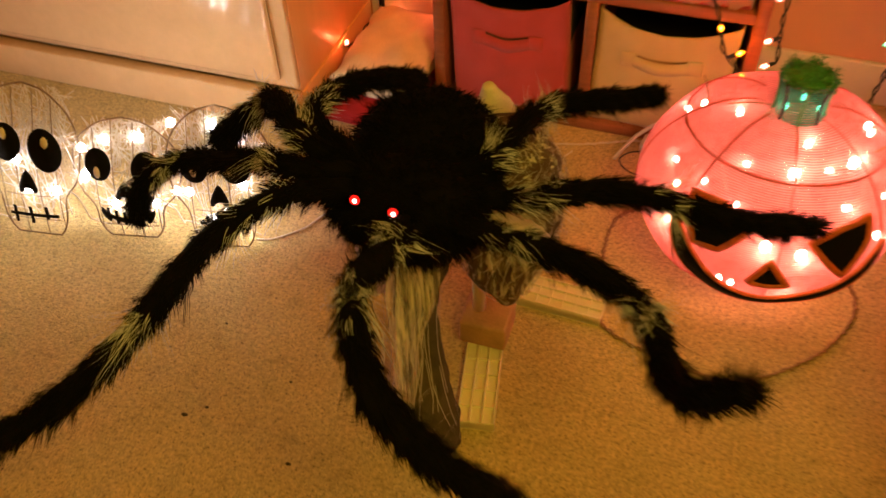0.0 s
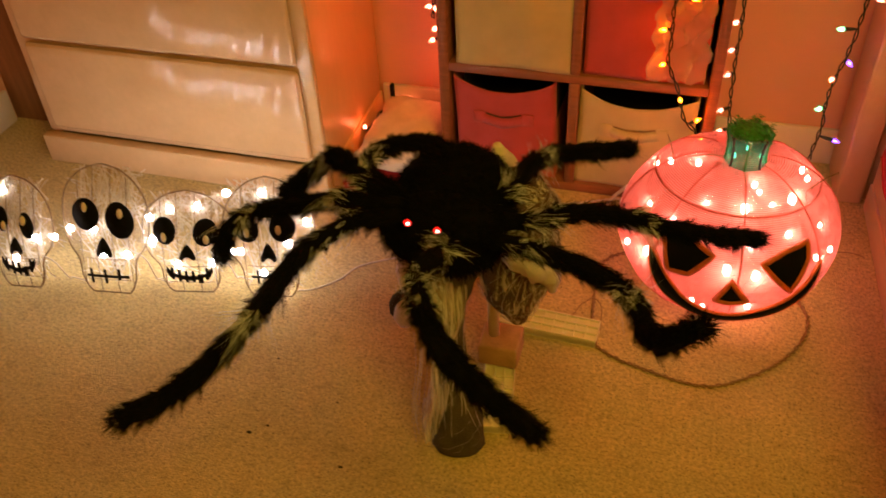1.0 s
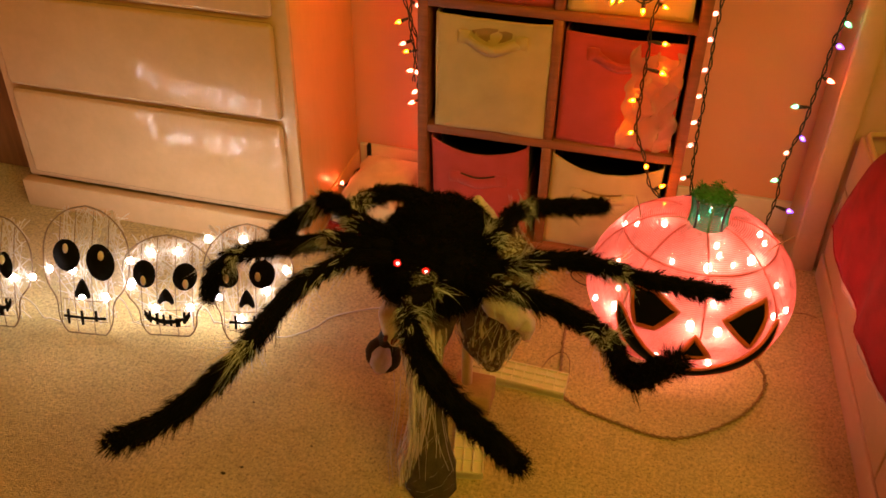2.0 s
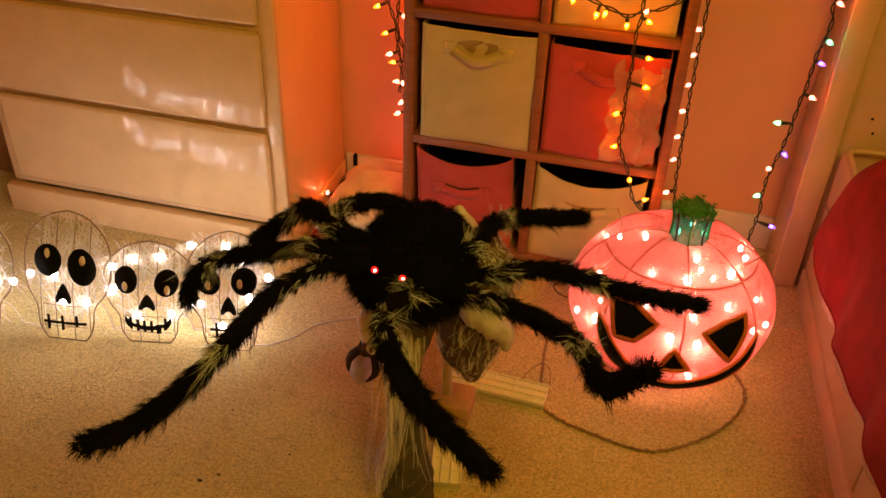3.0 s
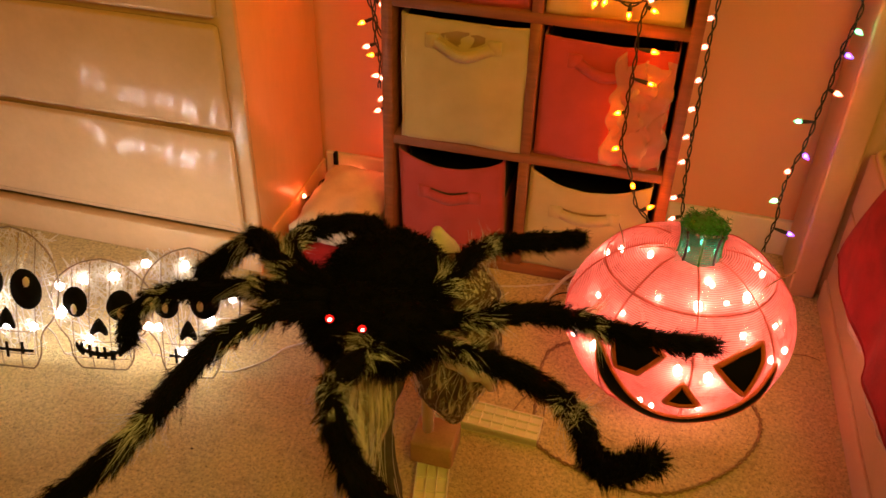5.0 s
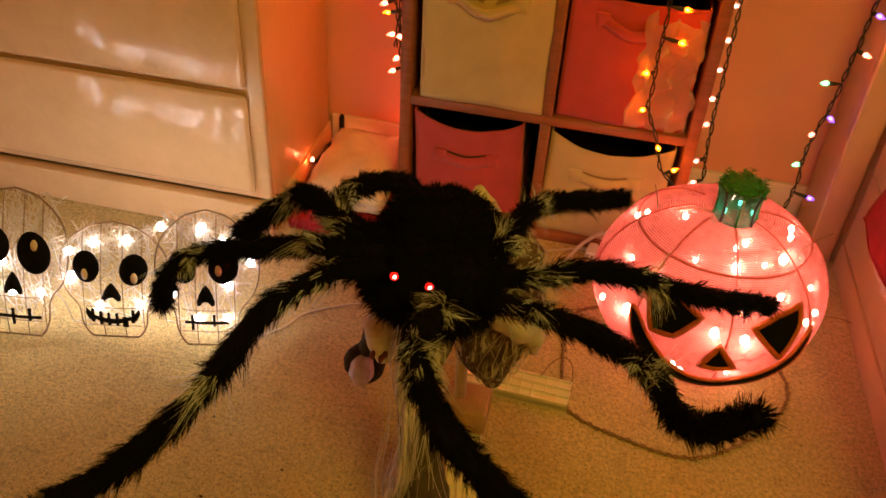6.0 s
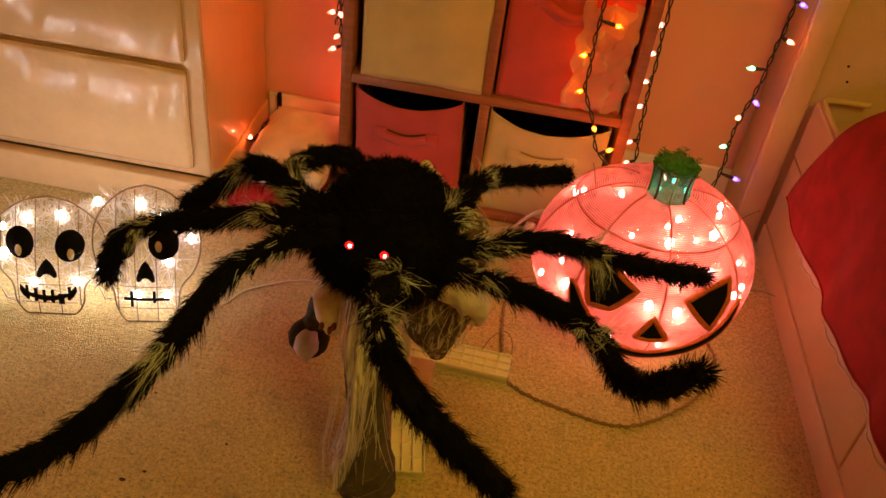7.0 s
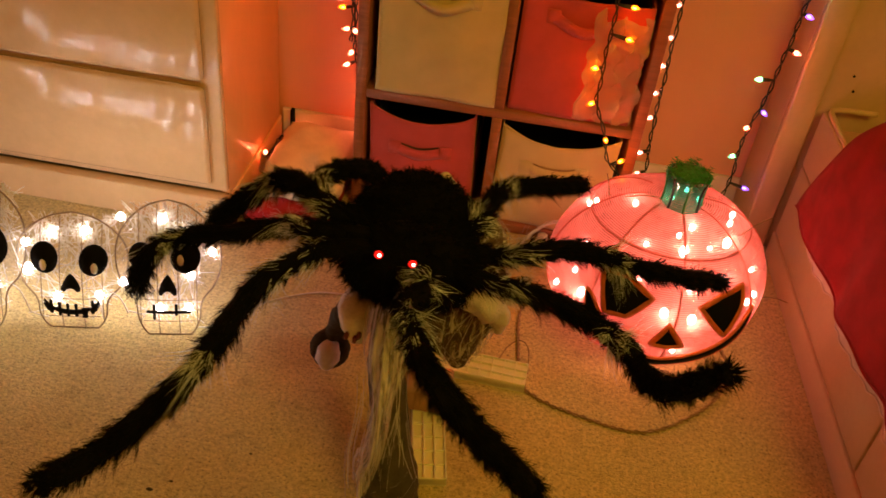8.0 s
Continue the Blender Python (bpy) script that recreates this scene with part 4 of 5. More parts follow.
def pumpkin():
    p = thing("pumpkin_lamp", (PUMPKIN.x, PUMPKIN.y, 0), "pink-orange mesh pumpkin lit from inside with a black jack-o'-lantern face", "pumpkin lamp")
    bm = bmesh.new()
    nu, nv = 72, 40
    rows = [[bm.verts.new(on_pumpkin(360 * i / nu, -80 + 164 * j / nv)) for i in range(nu)] for j in range(nv + 1)]
    for a, b in zip(rows, rows[1:]):
        for i in range(nu):
            bm.faces.new((a[i], a[(i + 1) % nu], b[(i + 1) % nu], b[i]))
    bm.faces.new(rows[0][::-1])
    part("shell", bm, PUMPKIN_SHELL, p, "translucent pink mesh cloth shell")
    for k in range(8):
        part("rib", tube([on_pumpkin(7 + 45 * k, e, 0.0) for e in range(-78, 84, 9)], 0.0019, 6), RIB_WIRE, p)
    for el in (44, -32):
        part("hoop", tube([on_pumpkin(a, el, 0.0) for a in range(0, 360, 10)], 0.0019, 6, closed=True, smooth=False), RIB_WIRE, p)
    part("base_ring", tube([on_pumpkin(a, -72, 0.001) for a in range(0, 360, 12)], 0.004, 6, closed=True, smooth=False), RIB_WIRE, p)
    mouth_low = [(-41, 11), (-37, -6), (-29, -21), (-15, -33), (0, -39), (14, -40), (28, -35), (40, -24), (49, -9), (53, 11)]
    mouth_top = [(48, 5), (43, -3), (34, -13), (22, -21), (8, -26), (-6, -24), (-18, -16), (-28, -3), (-36, 8)]
    faces = (("eye", [(-37, 27), (-28, 3), (-17, 5), (-7, 20), (-22, 28)]),
             ("eye", [(18, 17.5), (30, 24), (44, 27), (43, 17), (39, 8), (34.5, -3), (26, 7)]),
             ("nose", [(4, 6), (-2, -9.5), (5, -10.5), (13.5, -9)]),
             )
    for nm, outline in faces:
        bm, dense = patch(outline, 0.0045, 0.004)
        eye = part(nm, bm, BLACK_VINYL, p, "black cut-out with an orange edge")
        part("edging", rings(bmesh.new(), [on_pumpkin(*q, 0.003) for q in dense], 0.0058, 6, True), RUST_TAPE, eye)
    # mouth: a band between its two lips
    bm = bmesh.new()
    top_rev = mouth_top[::-1]
    n = 40
    lower = spline([(a, b, 0) for a, b in mouth_low], n)
    upper = spline([(mouth_low[0][0], mouth_low[0][1], 0)] + [(a, b, 0) for a, b in top_rev] + [(mouth_low[-1][0], mouth_low[-1][1], 0)], n)
    pairs = [(bm.verts.new(on_pumpkin(a.x, a.y, 0.0045)), bm.verts.new(on_pumpkin((a.x + b.x) / 2, (a.y + b.y) / 2, 0.005)), bm.verts.new(on_pumpkin(b.x, b.y, 0.0045))) for a, b in zip(lower, upper)]
    for a, b in zip(pairs, pairs[1:]):
        bm.faces.new((a[0], b[0], b[1], a[1]))
        bm.faces.new((a[1], b[1], b[2], a[2]))
    mouth = part("mouth", bm, BLACK_VINYL, p, "black crescent mouth with an orange edge")
    sol = mouth.modifiers.new("thickness", "SOLIDIFY")
    sol.thickness, sol.offset = 0.003, -1
    for line in (lower, upper):
        part("edging", rings(bmesh.new(), [on_pumpkin(q.x, q.y, 0.002) for q in line], 0.0036, 6), RUST_TAPE, mouth)
    # stem
    at = Vector((0.008, -0.02, 0.345))
    bm = bmesh.new()
    rings(bm, [at + Vector((0, 0, z)) for z in (0, 0.018, 0.040, 0.062, 0.076)], [0.041, 0.036, 0.035, 0.037, 0.041], 24, caps=False)
    stem = part("stem", bm, STEM_SHELL, p, "green translucent stem with tinsel on top")
    for k in range(8):
        a = 2 * math.pi * k / 8
        part("stem_rib", tube([at + Vector((math.cos(a) * r, math.sin(a) * r, z)) for r, z in ((0.042, 0), (0.037, 0.018), (0.036, 0.040), (0.038, 0.062), (0.042, 0.077))], 0.0026, 6), GREEN_WIRE if k % 2 else TINSEL, stem)
    r0 = random.Random(2)
    bm = ball(at + Vector((0, 0, 0.078)), (0.034, 0.034, 0.008), 20, 8)
    for _ in range(1600):
        a, r = r0.uniform(0, 6.283), 0.041 * math.sqrt(r0.random())
        q = at + Vector((math.cos(a) * r, math.sin(a) * r, 0.078 + r0.uniform(-0.010, 0.008) + 0.008 * math.sin(6 * a) * (r / 0.04)))
        d = Vector((r0.gauss(0, 1), r0.gauss(0, 1), r0.gauss(0.3, 0.8))).normalized() * r0.uniform(0.005, 0.011)
        s = d.orthogonal().normalized() * 0.0009
        vs = [bm.verts.new(q - s), bm.verts.new(q + s), bm.verts.new(q + d)]
        bm.faces.new(vs)
    part("tinsel", bm, TINSEL, stem, "green tinsel")
    for dx, dz in ((-0.022, 0.03), (0.026, 0.035), (0.0, 0.05)):
        part("stem_bulb", ball(at + Vector((dx, -0.014, dz)), (0.004, 0.004, 0.006), 10, 8), STEM_BULB, stem)
    # bulbs just under the cloth
    places = [(-37, 32), (-70, 67), (20, 65), (-22, 48.6), (8, 50), (53, 51), (12.4, 27), (1, 10.2), (17, 6.5), (-46.7, 1), (15, -17),
              (63, 29), (55, 10), (-17, 28.5), (36, 32), (30, 51), (-15, -28), (100, 54), (-60, 30), (-100, 40), (130, 20), (170, 40), (-140, 15), (160, -10), (-75, -15), (85, -5), (-10, -55), (40, -58), (110, -40), (-120, -35)]
    for az, el in places:
        big = 1.4 if (az, el) in ((1, 10.2), (17, 6.5), (8, 50), (-46.7, 1), (53, 51)) else 0.72 if (az, el) in ((-37, 32), (-17, 28.5), (30, 51), (-22, 48.6), (63, 29), (-60, 30)) else 0.95
        q = on_pumpkin(az, el, -0.004 - 0.009 * big)
        part("bulb", ball(q, (0.0052 * big, 0.0052 * big, 0.008 * big), 10, 8), PUMPKIN_BULB, p, "small amber fairy light")
    for az, el, d in ((-88, 55, (-0.016, -0.02, 0.06)), (68, 50, (0.045, 0.01, 0.04)), (78, 0, (0.05, 0.0, -0.003)), (-60, 82, (-0.07, -0.01, -0.004))):
        q = on_pumpkin(az, el)
        part("wire_end", tube([q, q + Vector(d) * 0.5 + Vector((0, 0, 0.004)), q + Vector(d)], 0.0011, 5), BROWN_WIRE, p)


pumpkin()


# ---- row of wire skulls with lights ----
PROFILE = [(0.0, 0.42), (0.05, 0.52), (0.14, 0.61), (0.24, 0.63), (0.31, 0.70), (0.38, 0.87), (0.47, 0.97), (0.58, 1.0), (0.70, 0.97), (0.82, 0.84), (0.91, 0.62), (0.97, 0.36), (1.0, 0.0)]


def skull(at, turn, width, height, eyes, nose_v, mouth, bulbs, label, jag):
    s = thing("skull_light", at, label, "skull light", group="row of skull lights", turn=turn)
    hw = width / 2
    lean = 0.45

    def P(u, v, out=0.0):
        z = v * height
        bow = 0.020 * max(0.0, 1 - u * u) * math.sin(math.pi * min(1, max(0, v)))
        return Vector((u * hw, z * lean - bow - out, z + 0.002))
    half = spline([(w, v, 0) for v, w in PROFILE], 26)
    right = [(q.x, q.y) for q in half]
    line = right + [(-u, v) for u, v in right[::-1][1:]]
    line = [(u * (1 + 0.02 * math.sin(7 * v + jag)), v) for u, v in line]
    part("outline_wire", rings(bmesh.new(), [P(u, v) for u, v in line], 0.0017, 6, True), WIRE, s)
    for u in (-0.55, -0.2, 0.2, 0.55):
        top = max(v for a, v in right if a >= abs(u)) if any(a >= abs(u) for a, v in right) else 0.95
        low = min(v for a, v in right if a >= abs(u))
        part("cross_wire", tube([P(u, low + (top - low) * k / 8, 0.001) for k in range(9)], 0.001, 5), WIRE, s)
    for v in (0.12, 0.30):
        w = 0.5
        part("cross_wire", tube([P(-w + 2 * w * k / 6, v, 0.001) for k in range(7)], 0.001, 5), WIRE, s)
    # film front
    bm = bmesh.new()
    rows = []
    for j in range(25):
        v = 0.01 + 0.98 * j / 24
        w = np.interp(v, [b for a, b in right], [a for a, b in right])
        rows.append([bm.verts.new(P(w * (2 * i / 12 - 1), v, -0.002)) for i in range(13)])
    for a, b in zip(rows, rows[1:]):
        for i in range(12):
            bm.faces.new((a[i], a[i + 1], b[i + 1], b[i]))
    part("film", bm, SKULL_FILM, s, "clear plastic film")
    r = random.Random(int(jag * 100))
    bm = bmesh.new()
    for k0 in range(190):
        u, v = (r.uniform(-0.7, 0.7), r.uniform(0.62, 0.92)) if k0 < 130 else (r.uniform(-0.6, 0.6), r.uniform(0.1, 0.6))
        a, ln = r.uniform(0, 6.28), r.uniform(0.1, 0.35)
        pts = [P(max(-0.9, min(0.9, u + math.cos(a) * ln * (k - 1))), max(0.05, min(0.95, v + math.sin(a) * ln * 0.6 * (k - 1))), -0.012 - 0.01 * r.random()) for k in range(3)]
        rings(bm, pts, 0.0008, 4)
    tagged(part("fine_strands", bm, STRAND, s, "tangle of clear strands"), kind="stuff")

    def disc(u, v, ru, rv, tilt, out, mat, name, parent=None):
        bm = bmesh.new()
        loop = []
        for k in range(28):
            a = 2 * math.pi * k / 28
            x, y = math.cos(a) * ru, math.sin(a) * rv
            x, y = x * math.cos(tilt) - y * math.sin(tilt), x * math.sin(tilt) + y * math.cos(tilt)
            loop.append((u + x / hw, v + y / height))
        front = [bm.verts.new(P(a, b, out)) for a, b in loop]
        rear = [bm.verts.new(P(a, b, out - 0.0025)) for a, b in loop]
        c = bm.verts.new(P(u, v, out))
        for k in range(28):
            bm.faces.new((c, front[k], front[(k + 1) % 28]))
            bm.faces.new((front[k], rear[k], rear[(k + 1) % 28], front[(k + 1) % 28]))
        bmesh.ops.recalc_face_normals(bm, faces=bm.faces)
        return part(name, bm, mat, parent or s)
    for u, v, ru, rv, tilt, pu, pv in eyes:
        eye = disc(u, v, ru, rv, tilt, 0.006, BLACK_VINYL, "eye")
        disc(u + pu / hw, v + pv / height, 0.006, 0.009, 0.2, 0.0085, WHITE_VINYL, "pupil", eye)

    def plate(pts, name, out=0.006):
        bm = bmesh.new()
        f = [bm.verts.new(P(u, v, out)) for u, v in pts]
        b = [bm.verts.new(P(u, v, out - 0.0025)) for u, v in pts]
        bm.faces.new(f)
        for k in range(len(pts)):
            bm.faces.new((f[k], b[k], b[(k + 1) % len(pts)], f[(k + 1) % len(pts)]))
        bmesh.ops.recalc_face_normals(bm, faces=bm.faces)
        return part(name, bm, BLACK_VINYL, s)
    plate([(0, nose_v + 0.085), (0.06, nose_v + 0.062), (0.13, nose_v + 0.012), (0.175, nose_v - 0.04), (0.17, nose_v - 0.068), (0.12, nose_v - 0.074), (0.05, nose_v - 0.046), (0, nose_v - 0.04),
           (-0.05, nose_v - 0.046), (-0.12, nose_v - 0.074), (-0.17, nose_v - 0.068), (-0.175, nose_v - 0.04), (-0.13, nose_v + 0.012), (-0.06, nose_v + 0.062)], "nose")
    mv, mw, grin, teeth = mouth

    def curve(u):
        return mv + grin * (u / mw) ** 2
    bm = bmesh.new()
    top, low = [], []
    for k in range(15):
        u = -mw + 2 * mw * k / 14
        top.append((u, curve(u) + 0.008))
        low.append((u, curve(u) - (0.010 if teeth < 4 else 0.012 + 0.026 * (1 - (u / mw) ** 2))))
    m = plate(top + low[::-1], "mouth")
    for k in range(teeth):
        u = -mw + 2 * mw * (k + 0.5 if teeth > 3 else k + 0.35) / teeth
        h = 0.068 if teeth > 3 else 0.062
        up, down = (h, h * (1.15 if k == teeth - 2 else 0.85)) if teeth > 3 else ((h, h) if k != teeth - 1 else (h * 1.1, h * 0.4))
        w = 0.05 if teeth > 3 and k == teeth - 2 else 0.026
        t = plate([(u - w, curve(u) + (up if w < 0.04 else 0.02)), (u + w, curve(u) + (up if w < 0.04 else 0.02)), (u + w, curve(u) - down), (u - w, curve(u) - down)], "tooth_line", 0.0068)
        t.parent = m
    if teeth > 3:
        for e in (-1, 1):
            c = curve(mw)
            w = plate([(e * mw * 1.1, c + 0.06), (e * (mw - 0.06), c + 0.01), (e * (mw - 0.13), c - 0.03), (e * (mw - 0.10), c - 0.075), (e * mw, c - 0.04), (e * mw * 1.12, c + 0.01)], "mouth_corner", 0.0072)
            w.parent = m
    # radiating strands added to imitate a starburst of glare round each bulb
    glare_rays = bmesh.new()
    for u, v in bulbs:
        part("bulb", ball(P(u, v, -0.016), (0.0075, 0.0075, 0.0085), 10, 8), SKULL_BULB, s, "bright warm white fairy light")
        c = P(u, v, -0.012)
        for _ in range(16):
            a, b = r.uniform(0, 6.28), r.uniform(-0.6, 0.6)
            d = Vector((math.cos(a), 0.5 * b, math.sin(a)))
            rings(glare_rays, [c + d * 0.008, c + d * r.uniform(0.016, 0.032)], 0.00055, 4)
    tagged(part("fine_strands", glare_rays, STRAND, s, "radial clear strands imitating the glare round the bulbs"), kind="stuff")
    return s


skull((-1.140, 1.568, 0), 8, 0.168, 0.235, [(-0.33, 0.66, 0.015, 0.024, 0.1, 0.005, -0.012), (0.36, 0.61, 0.014, 0.027, 0.25, -0.007, 0.012)], 0.43, (0.205, 0.42, 0.05, 5),
      [(-0.75, 0.93), (-0.40, 0.85), (-0.8, 0.46), (0.46, 0.45), (-0.2, 0.25), (0.9, 0.44)], "small wire skull with tall black eyes, lit by fairy lights", 0.3)
skull((-0.932, 1.597, 0), 8, 0.204, 0.268, [(-0.37, 0.65, 0.033, 0.031, 0.0, -0.001, 0.015), (0.40, 0.615, 0.029, 0.038, 0.45, 0.002, 0.015)], 0.405, (0.16, 0.48, 0.0, 3),
      [(-0.92, 0.46), (-0.30, 0.50), (0.2, 0.53), (-0.12, 0.30), (0.42, 0.30), (0.95, 0.38)], "tall wire skull with big round black eyes, lit by fairy lights", 1.1)
skull((-0.750, 1.642, 0), 12, 0.208, 0.212, [(-0.47, 0.655, 0.0265, 0.0265, 0.0, -0.002, -0.012), (0.41, 0.645, 0.0265, 0.0265, 0.0, 0.002, -0.013)], 0.455, (0.195, 0.45, 0.045, 6),
      [(-0.38, 0.80), (0.21, 0.83), (-0.87, 0.70), (0.45, 0.28), (-0.84, 0.49), (-0.3, 0.26), (1.05, 0.36)], "small wire skull with a toothy grin, lit by fairy lights", 2.3)
skull((-0.566, 1.669, 0), 14, 0.196, 0.247, [(-0.46, 0.62, 0.028, 0.026, -0.2, 0.0, -0.006), (0.35, 0.63, 0.0285, 0.027, -0.5, -0.009, -0.003)], 0.425, (0.21, 0.43, 0.0, 2),
      [(-0.92, 0.84), (0.30, 0.76), (0.84, 0.60), (0.42, 0.45), (-0.2, 0.19), (0.36, 0.19), (-0.92, 0.36), (-0.1, 0.85)], "wire skull with a stitched flat mouth, lit by fairy lights", 3.7)


# ---- strings of coloured lights ----
def twisted(points, radius, gap, turns_per_m, n, base=Vector((0, 0, 0))):
    path = spline(points, n)
    bm = bmesh.new()
    for phase in (0, math.pi):
        run, out = 0.0, []
        for i, p in enumerate(path):
            if i:
                run += (p - path[i - 1]).length
            t = (path[min(i + 1, n - 1)] - path[max(i - 1, 0)]).normalized()
            s = t.cross(Vector((0.1, 1, 0.05))).normalized()
            a = run * turns_per_m * 2 * math.pi + phase
            wob = gap * (1 + 0.5 * math.sin(run * 31 + phase))
            out.append(p + (math.cos(a) * s + math.sin(a) * t.cross(s)) * wob - base)
        rings(bm, out, radius, 5)
    return bm


def light_string(points, bulbs, label, higher=(), step=0.085):
    """bulbs: the bulb's tip and its colour; higher: colours by turns of those that follow up the wire."""
    top = max(b[0][2] for b in bulbs)
    line = [q for q in spline(points, 300) if q.z > top + 0.03]
    if higher:
        n = int((1.75 - top) / step)
        for k in range(1, n + 1):
            q = min(line, key=lambda w: abs(w.z - top - k * step))
            side = 0.026 if k % 2 else -0.026
            bulbs = bulbs + [((q.x + side, q.y - 0.014, q.z - 0.004), higher[k % len(higher)])]
    base = Vector(points[0])
    s = thing("light_string", tuple(base), label, "light string", group="coloured light strings")
    part("wire", twisted(points, 0.0018, 0.0030, 14, 300, base), GREEN_WIRE, s)
    path = spline(points, 500)
    for tip, colour in bulbs:
        tip = Vector(tip)
        root = min(path, key=lambda q: (q - tip - Vector((0, 0, 0.004))).length)
        d = tip - root
        if d.length < 0.024:
            d = (d + Vector((0, -0.006, 0))).normalized() * 0.024
            tip = root + d
        d.normalize()
        a, b = root - base, tip - base
        mid = a.lerp(b, 1 - 0.017 / (b - a).length)
        sock = rings(bmesh.new(), [a, a.lerp(mid, 0.5), mid], [0.0022, 0.004, 0.0046], 8)
        glass, hot = STRING_COLOURS[colour]
        bulb = part("bulb", rings(bmesh.new(), [mid, mid + d * 0.004, mid + d * 0.009, mid + d * 0.014, mid + d * 0.018], [0.004, 0.0058, 0.0054, 0.0035, 0.0008], 10), glass, s, f"glowing {colour} bulb")
        part("filament", rings(bmesh.new(), [mid + d * 0.003, mid + d * 0.005, mid + d * 0.008, mid + d * 0.010], [0.001, 0.0026, 0.0026, 0.001], 8), hot, bulb)
        part("socket", sock, SOCKET, bulb)
    return s


light_string([(0.215, 2.17, 2.4), (0.215, 2.17, 1.3), (0.2, 2.165, 0.9), (0.203, 2.165, 0.715), (0.196, 2.17, 0.66), (0.199, 2.17, 0.60), (0.197, 2.172, 0.535), (0.199, 2.172, 0.46), (0.2, 2.17, 0.40), (0.222, 2.168, 0.345), (0.236, 2.166, 0.31), (0.252, 2.165, 0.262), (0.287, 2.165, 0.226)],
             [((0.242, 2.165, 0.61), "amber"), ((0.246, 2.165, 0.543), "amber"), ((0.172, 2.165, 0.47), "amber"), ((0.18, 2.165, 0.39), "amber"), ((0.238, 2.15, 0.318), "amber"), ((0.287, 2.16, 0.274), "amber"), ((0.292, 2.158, 0.228), "amber")],
             "dark green wire string of amber bulbs before the bins", ("amber",))
light_string([(-0.05, 2.15, 0.80), (0.04, 2.148, 0.745), (0.12, 2.148, 0.72), (0.17, 2.148, 0.705), (0.205, 2.148, 0.716), (0.25, 2.15, 0.73), (0.30, 2.155, 0.775), (0.36, 2.18, 0.86)],
             [((0.057, 2.14, 0.718), "amber"), ((0.108, 2.14, 0.69), "amber"), ((0.125, 2.14, 0.695), "amber"), ((0.176, 2.14, 0.675), "amber"), ((0.21, 2.138, 0.722), "rose")],
             "swag of amber bulbs across the bookcase")
light_string([(0.34, 2.26, 2.4), (0.34, 2.26, 1.3), (0.338, 2.255, 0.9), (0.333, 2.25, 0.68), (0.334, 2.25, 0.57), (0.338, 2.25, 0.44), (0.34, 2.25, 0.35), (0.345, 2.25, 0.27), (0.352, 2.25, 0.20)],
             [((0.318, 2.235, 0.66), "faint rose"), ((0.316, 2.235, 0.60), "faint rose"), ((0.318, 2.235, 0.53), "faint rose"), ((0.317, 2.235, 0.465), "faint rose"), ((0.318, 2.235, 0.40), "faint rose"), ((0.32, 2.235, 0.34), "faint rose"), ((0.318, 2.235, 0.25), "faint rose"), ((0.324, 2.235, 0.195), "faint rose")],
             "string of rose white bulbs beside the bookcase", ("faint rose",), 0.10)
light_string([(0.62, 2.29, 2.4), (0.62, 2.29, 1.3), (0.60, 2.29, 0.9), (0.588, 2.29, 0.74), (0.593, 2.29, 0.69), (0.583, 2.29, 0.615), (0.578, 2.29, 0.535), (0.572, 2.29, 0.455), (0.566, 2.288, 0.39), (0.553, 2.286, 0.33), (0.55, 2.285, 0.26), (0.553, 2.285, 0.20), (0.545, 2.285, 0.12)],
             [((0.603, 2.28, 0.735), "rose"), ((0.606, 2.28, 0.65), "green"), ((0.604, 2.28, 0.60), "violet"), ((0.606, 2.28, 0.52), "rose"), ((0.530, 2.28, 0.452), "green"), ((0.579, 2.275, 0.375), "violet"), ((0.542, 2.275, 0.337), "rose"), ((0.528, 2.28, 0.258), "green"), ((0.60, 2.28, 0.178), "violet")],
             "string of green, violet and rose bulbs by the bed", ("green", "rose", "violet"))
light_string([(-0.40, 2.31, 2.4), (-0.40, 2.31, 1.3), (-0.405, 2.305, 0.9), (-0.40, 2.30, 0.66), (-0.375, 2.30, 0.56), (-0.355, 2.30, 0.50), (-0.352, 2.30, 0.44), (-0.350, 2.30, 0.36), (-0.338, 2.33, 0.27), (-0.336, 2.42, 0.17), (-0.345, 2.447, 0.06), (-0.42, 2.448, 0.03), (-0.53, 2.446, 0.03), (-0.563, 2.42, 0.03), (-0.566, 2.33, 0.03), (-0.564, 2.27, 0.06)],
             [((-0.428, 2.29, 0.60), "amber"), ((-0.408, 2.29, 0.535), "amber"), ((-0.39, 2.29, 0.465), "amber"), ((-0.380, 2.29, 0.415), "rose"), ((-0.362, 2.285, 0.36), "rose"), ((-0.376, 2.29, 0.325), "rose"), ((-0.352, 2.40, 0.15), "rose"), ((-0.348, 2.39, 0.21), "rose"), ((-0.352, 2.37, 0.26), "rose"), ((-0.356, 2.43, 0.115), "rose"), ((-0.50, 2.447, 0.05), "rose"), ((-0.556, 2.27, 0.078), "rose")],
             "string of amber and rose bulbs between dresser and bookcase", ("amber", "amber", "rose"), 0.06)


light_string([(-0.352, 2.27, 2.4), (-0.352, 2.27, 1.3), (-0.36, 2.265, 0.9), (-0.352, 2.262, 0.68), (-0.362, 2.262, 0.56), (-0.350, 2.262, 0.48), (-0.353, 2.268, 0.40)],
             [((-0.330, 2.245, 0.60), "rose"), ((-0.385, 2.25, 0.50), "rose"), ((-0.336, 2.245, 0.43), "rose")],
             "second string of rose bulbs twined by the bookcase", ("rose", "amber", "rose"), 0.07)


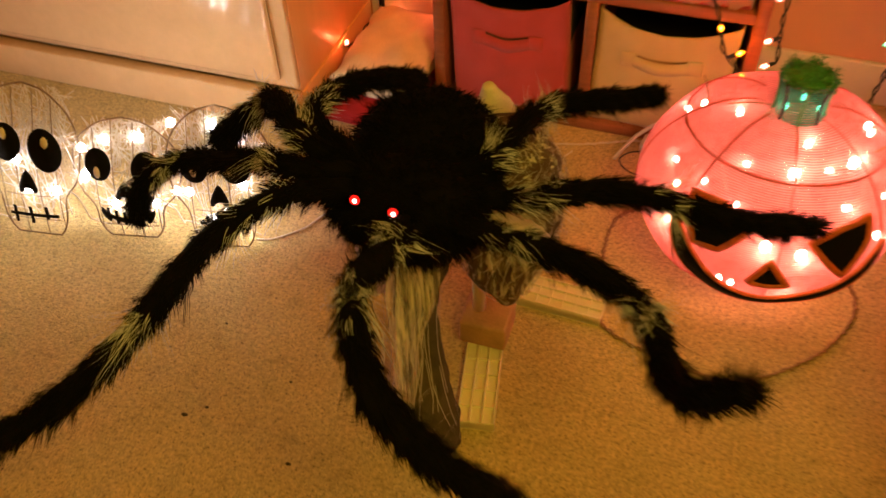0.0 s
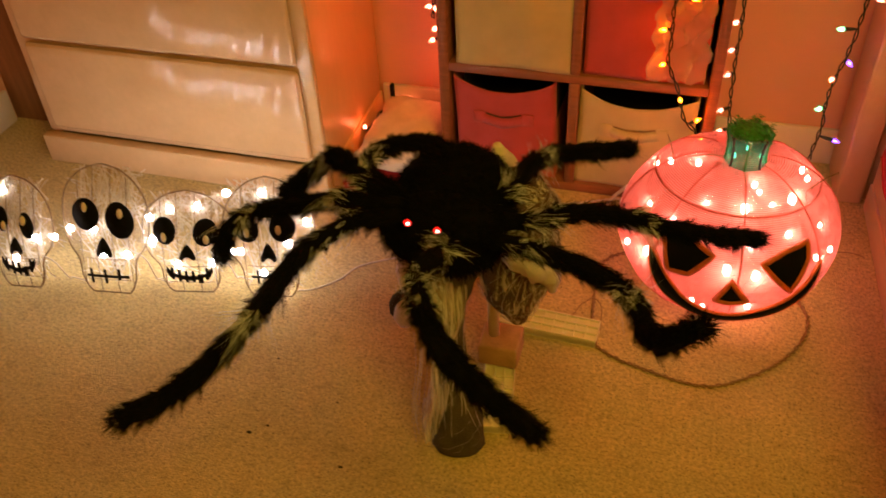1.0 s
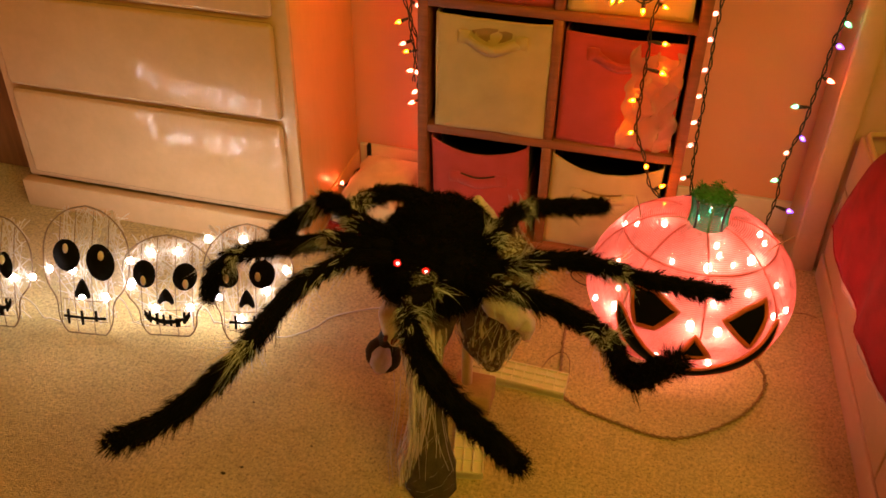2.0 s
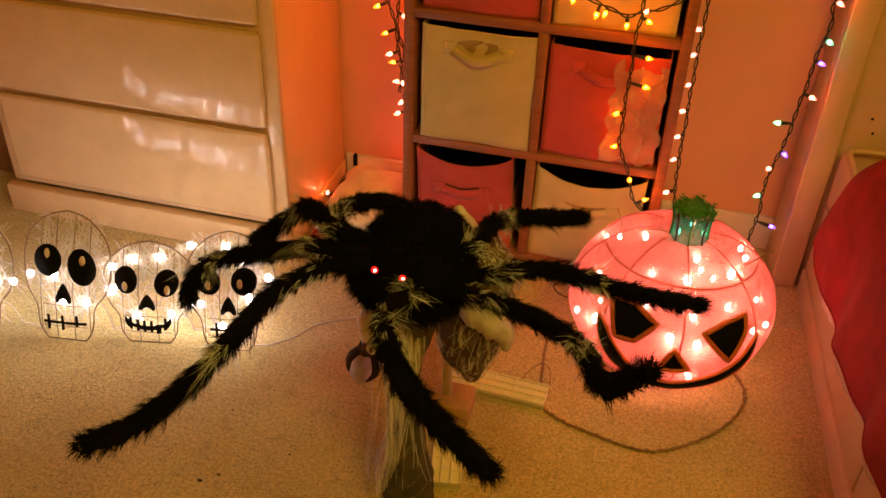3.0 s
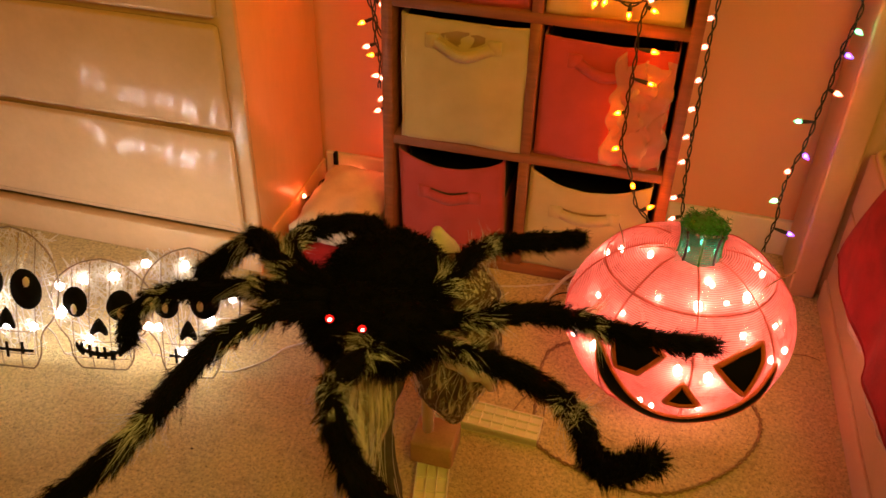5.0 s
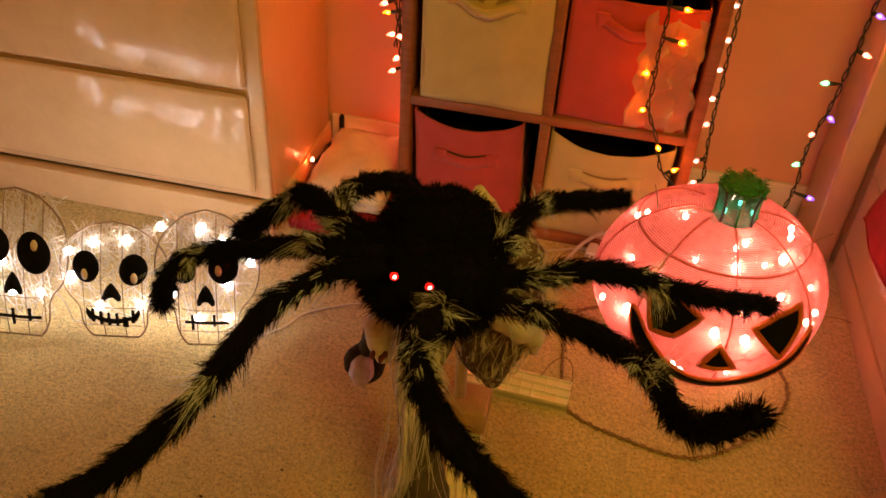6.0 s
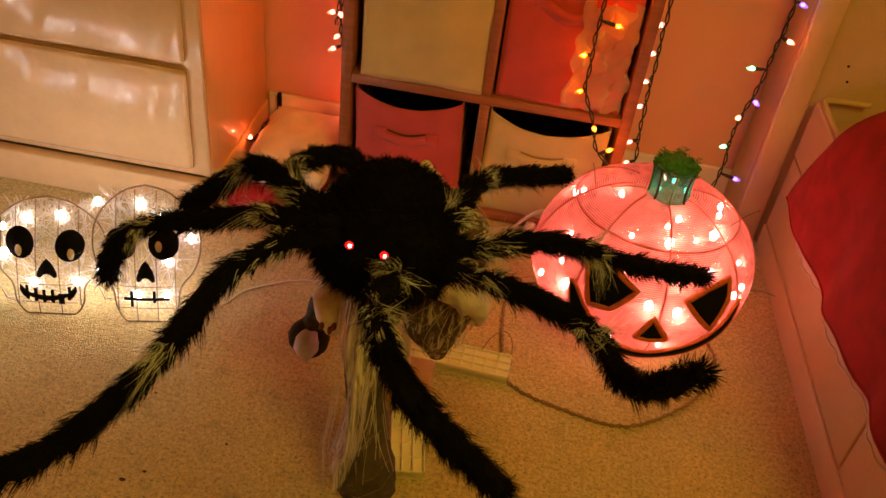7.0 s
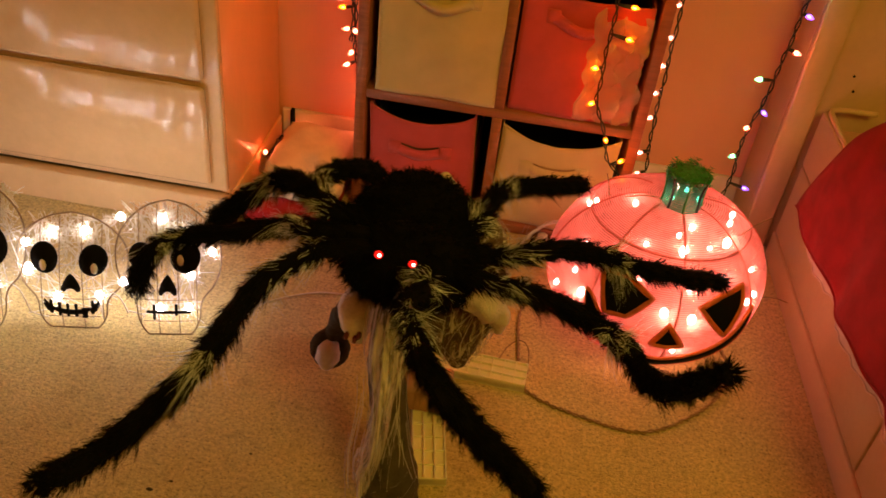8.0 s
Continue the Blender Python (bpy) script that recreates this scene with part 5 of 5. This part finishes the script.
# ---- cables and small things ----
def cable(name, points, radius, mat, label, twist=False, n=90):
    pts = points
    bm = twisted(pts, radius * 0.75, radius * 0.85, 34, n * 3) if twist else rings(bmesh.new(), spline(pts, n), radius, 6)
    return tagged(part(name, bm, mat), label, "cable")


cable("power_cable", [(0.25, 2.02, 0.004), (0.15, 1.98, 0.004), (0.118, 1.92, 0.004), (0.122, 1.80, 0.004), (0.135, 1.71, 0.004), (0.165, 1.672, 0.004), (0.245, 1.645, 0.004), (0.372, 1.630, 0.004), (0.485, 1.707, 0.004), (0.545, 1.794, 0.004), (0.558, 1.87, 0.004), (0.52, 1.95, 0.004)], 0.0028, BROWN_WIRE, "brown twisted power cable looped on the carpet", True)
cable("extension_cable", [(-0.10, 2.12, 0.004), (-0.058, 2.128, 0.004), (0.011, 2.145, 0.004), (0.07, 2.168, 0.004), (0.12, 2.185, 0.006), (0.19, 2.19, 0.004)], 0.0016, WHITE_WIRE, "thin white twin cable on the carpet", True)
cable("extension_cable", [(0.088, 2.12, 0.005), (0.10, 2.155, 0.006), (0.125, 2.18, 0.03), (0.17, 2.17, 0.075), (0.235, 2.12, 0.10), (0.29, 2.06, 0.09), (0.32, 2.03, 0.03)], 0.0042, WHITE_WIRE, "white extension cable rising behind the pumpkin")
cable("lead_wire", [(0.17, 2.16, 0.005), (0.12, 2.15, 0.005), (0.098, 2.12, 0.004), (0.12, 2.09, 0.004), (0.16, 2.08, 0.004)], 0.0016, GREEN_WIRE, "dark lead wire looped on the carpet")
cable("lead_wire", [(-0.52, 1.70, 0.003), (-0.49, 1.71, 0.003), (-0.444, 1.754, 0.003), (-0.418, 1.803, 0.003), (-0.36, 1.844, 0.003), (-0.31, 1.867, 0.003), (-0.2, 1.89, 0.003), (-0.08, 1.98, 0.003), (0.0, 2.12, 0.003)], 0.0017, WHITE_WIRE, "thin pale lead wire on the carpet")
cable("twist_tie", [(0.085, 1.74, 0.024), (0.10, 1.771, 0.032), (0.122, 1.785, 0.04), (0.141, 1.774, 0.03), (0.146, 1.727, 0.008)], 0.0011, BROWN_WIRE, "thin brown wire on the stand")


for a, b, k in (((-1.06, 1.60, 0.06), (-1.03, 1.61, 0.07), 1), ((-0.85, 1.64, 0.08), (-0.835, 1.65, 0.07), 2), ((-0.665, 1.675, 0.07), (-0.655, 1.69, 0.08), 3)):
    a, b = Vector(a), Vector(b)
    cable("lead_wire", [a + Vector((-0.03, 0, 0.02)), a, a.lerp(b, 0.5) + Vector((0.01, -0.012, -0.035)), b + Vector((0, -0.006, -0.05)), b + Vector((0.025, 0, -0.06)), b + Vector((0.02, 0.01, -b.z + 0.003))], 0.0014, WHITE_WIRE, "thin white lead wire joining two wire skulls", n=40)


def plug(at, turn):
    p = thing("plug", at, "white plastic plug joining the cables", "plug", turn=turn)
    part("body", boxed((-0.02, -0.012, 0), (0.02, 0.012, 0.02), 0.004), WHITE_VINYL, p)
    part("collar", rings(bmesh.new(), [Vector((0.02, 0, 0.01)), Vector((0.036, 0, 0.01))], [0.007, 0.004], 8), WHITE_VINYL, p)
    for dy in (-0.005, 0.005):
        part("prong", boxed((-0.033, dy - 0.0012, 0.007), (-0.02, dy + 0.0012, 0.012)), WIRE, p)


plug((0.145, 2.175, 0.002), 80)
plug((0.205, 2.165, 0.002), -35)
plug((0.225, 2.185, 0.002), 60)
tagged(part("hook", boxed((-0.547, 2.44, 0.045), (-0.537, 2.456, 0.10), 0.003), BLACK_VINYL), "small dark hook on the baseboard", "hook")
for x, y, s in ((-0.458, 1.312, 0.006), (-0.26, 1.28, 0.005), (0.16, 1.31, 0.006), (-0.43, 1.335, 0.004), (-0.48, 1.50, 0.003), (-0.32, 1.42, 0.003), (-0.05, 1.22, 0.004)):
    bm = ball((x, y, 0.001), (s, s * 0.6, 0.0015), 8, 6)
    tagged(part("lint", bm, LINT), "dark speck of lint on the carpet", "lint")
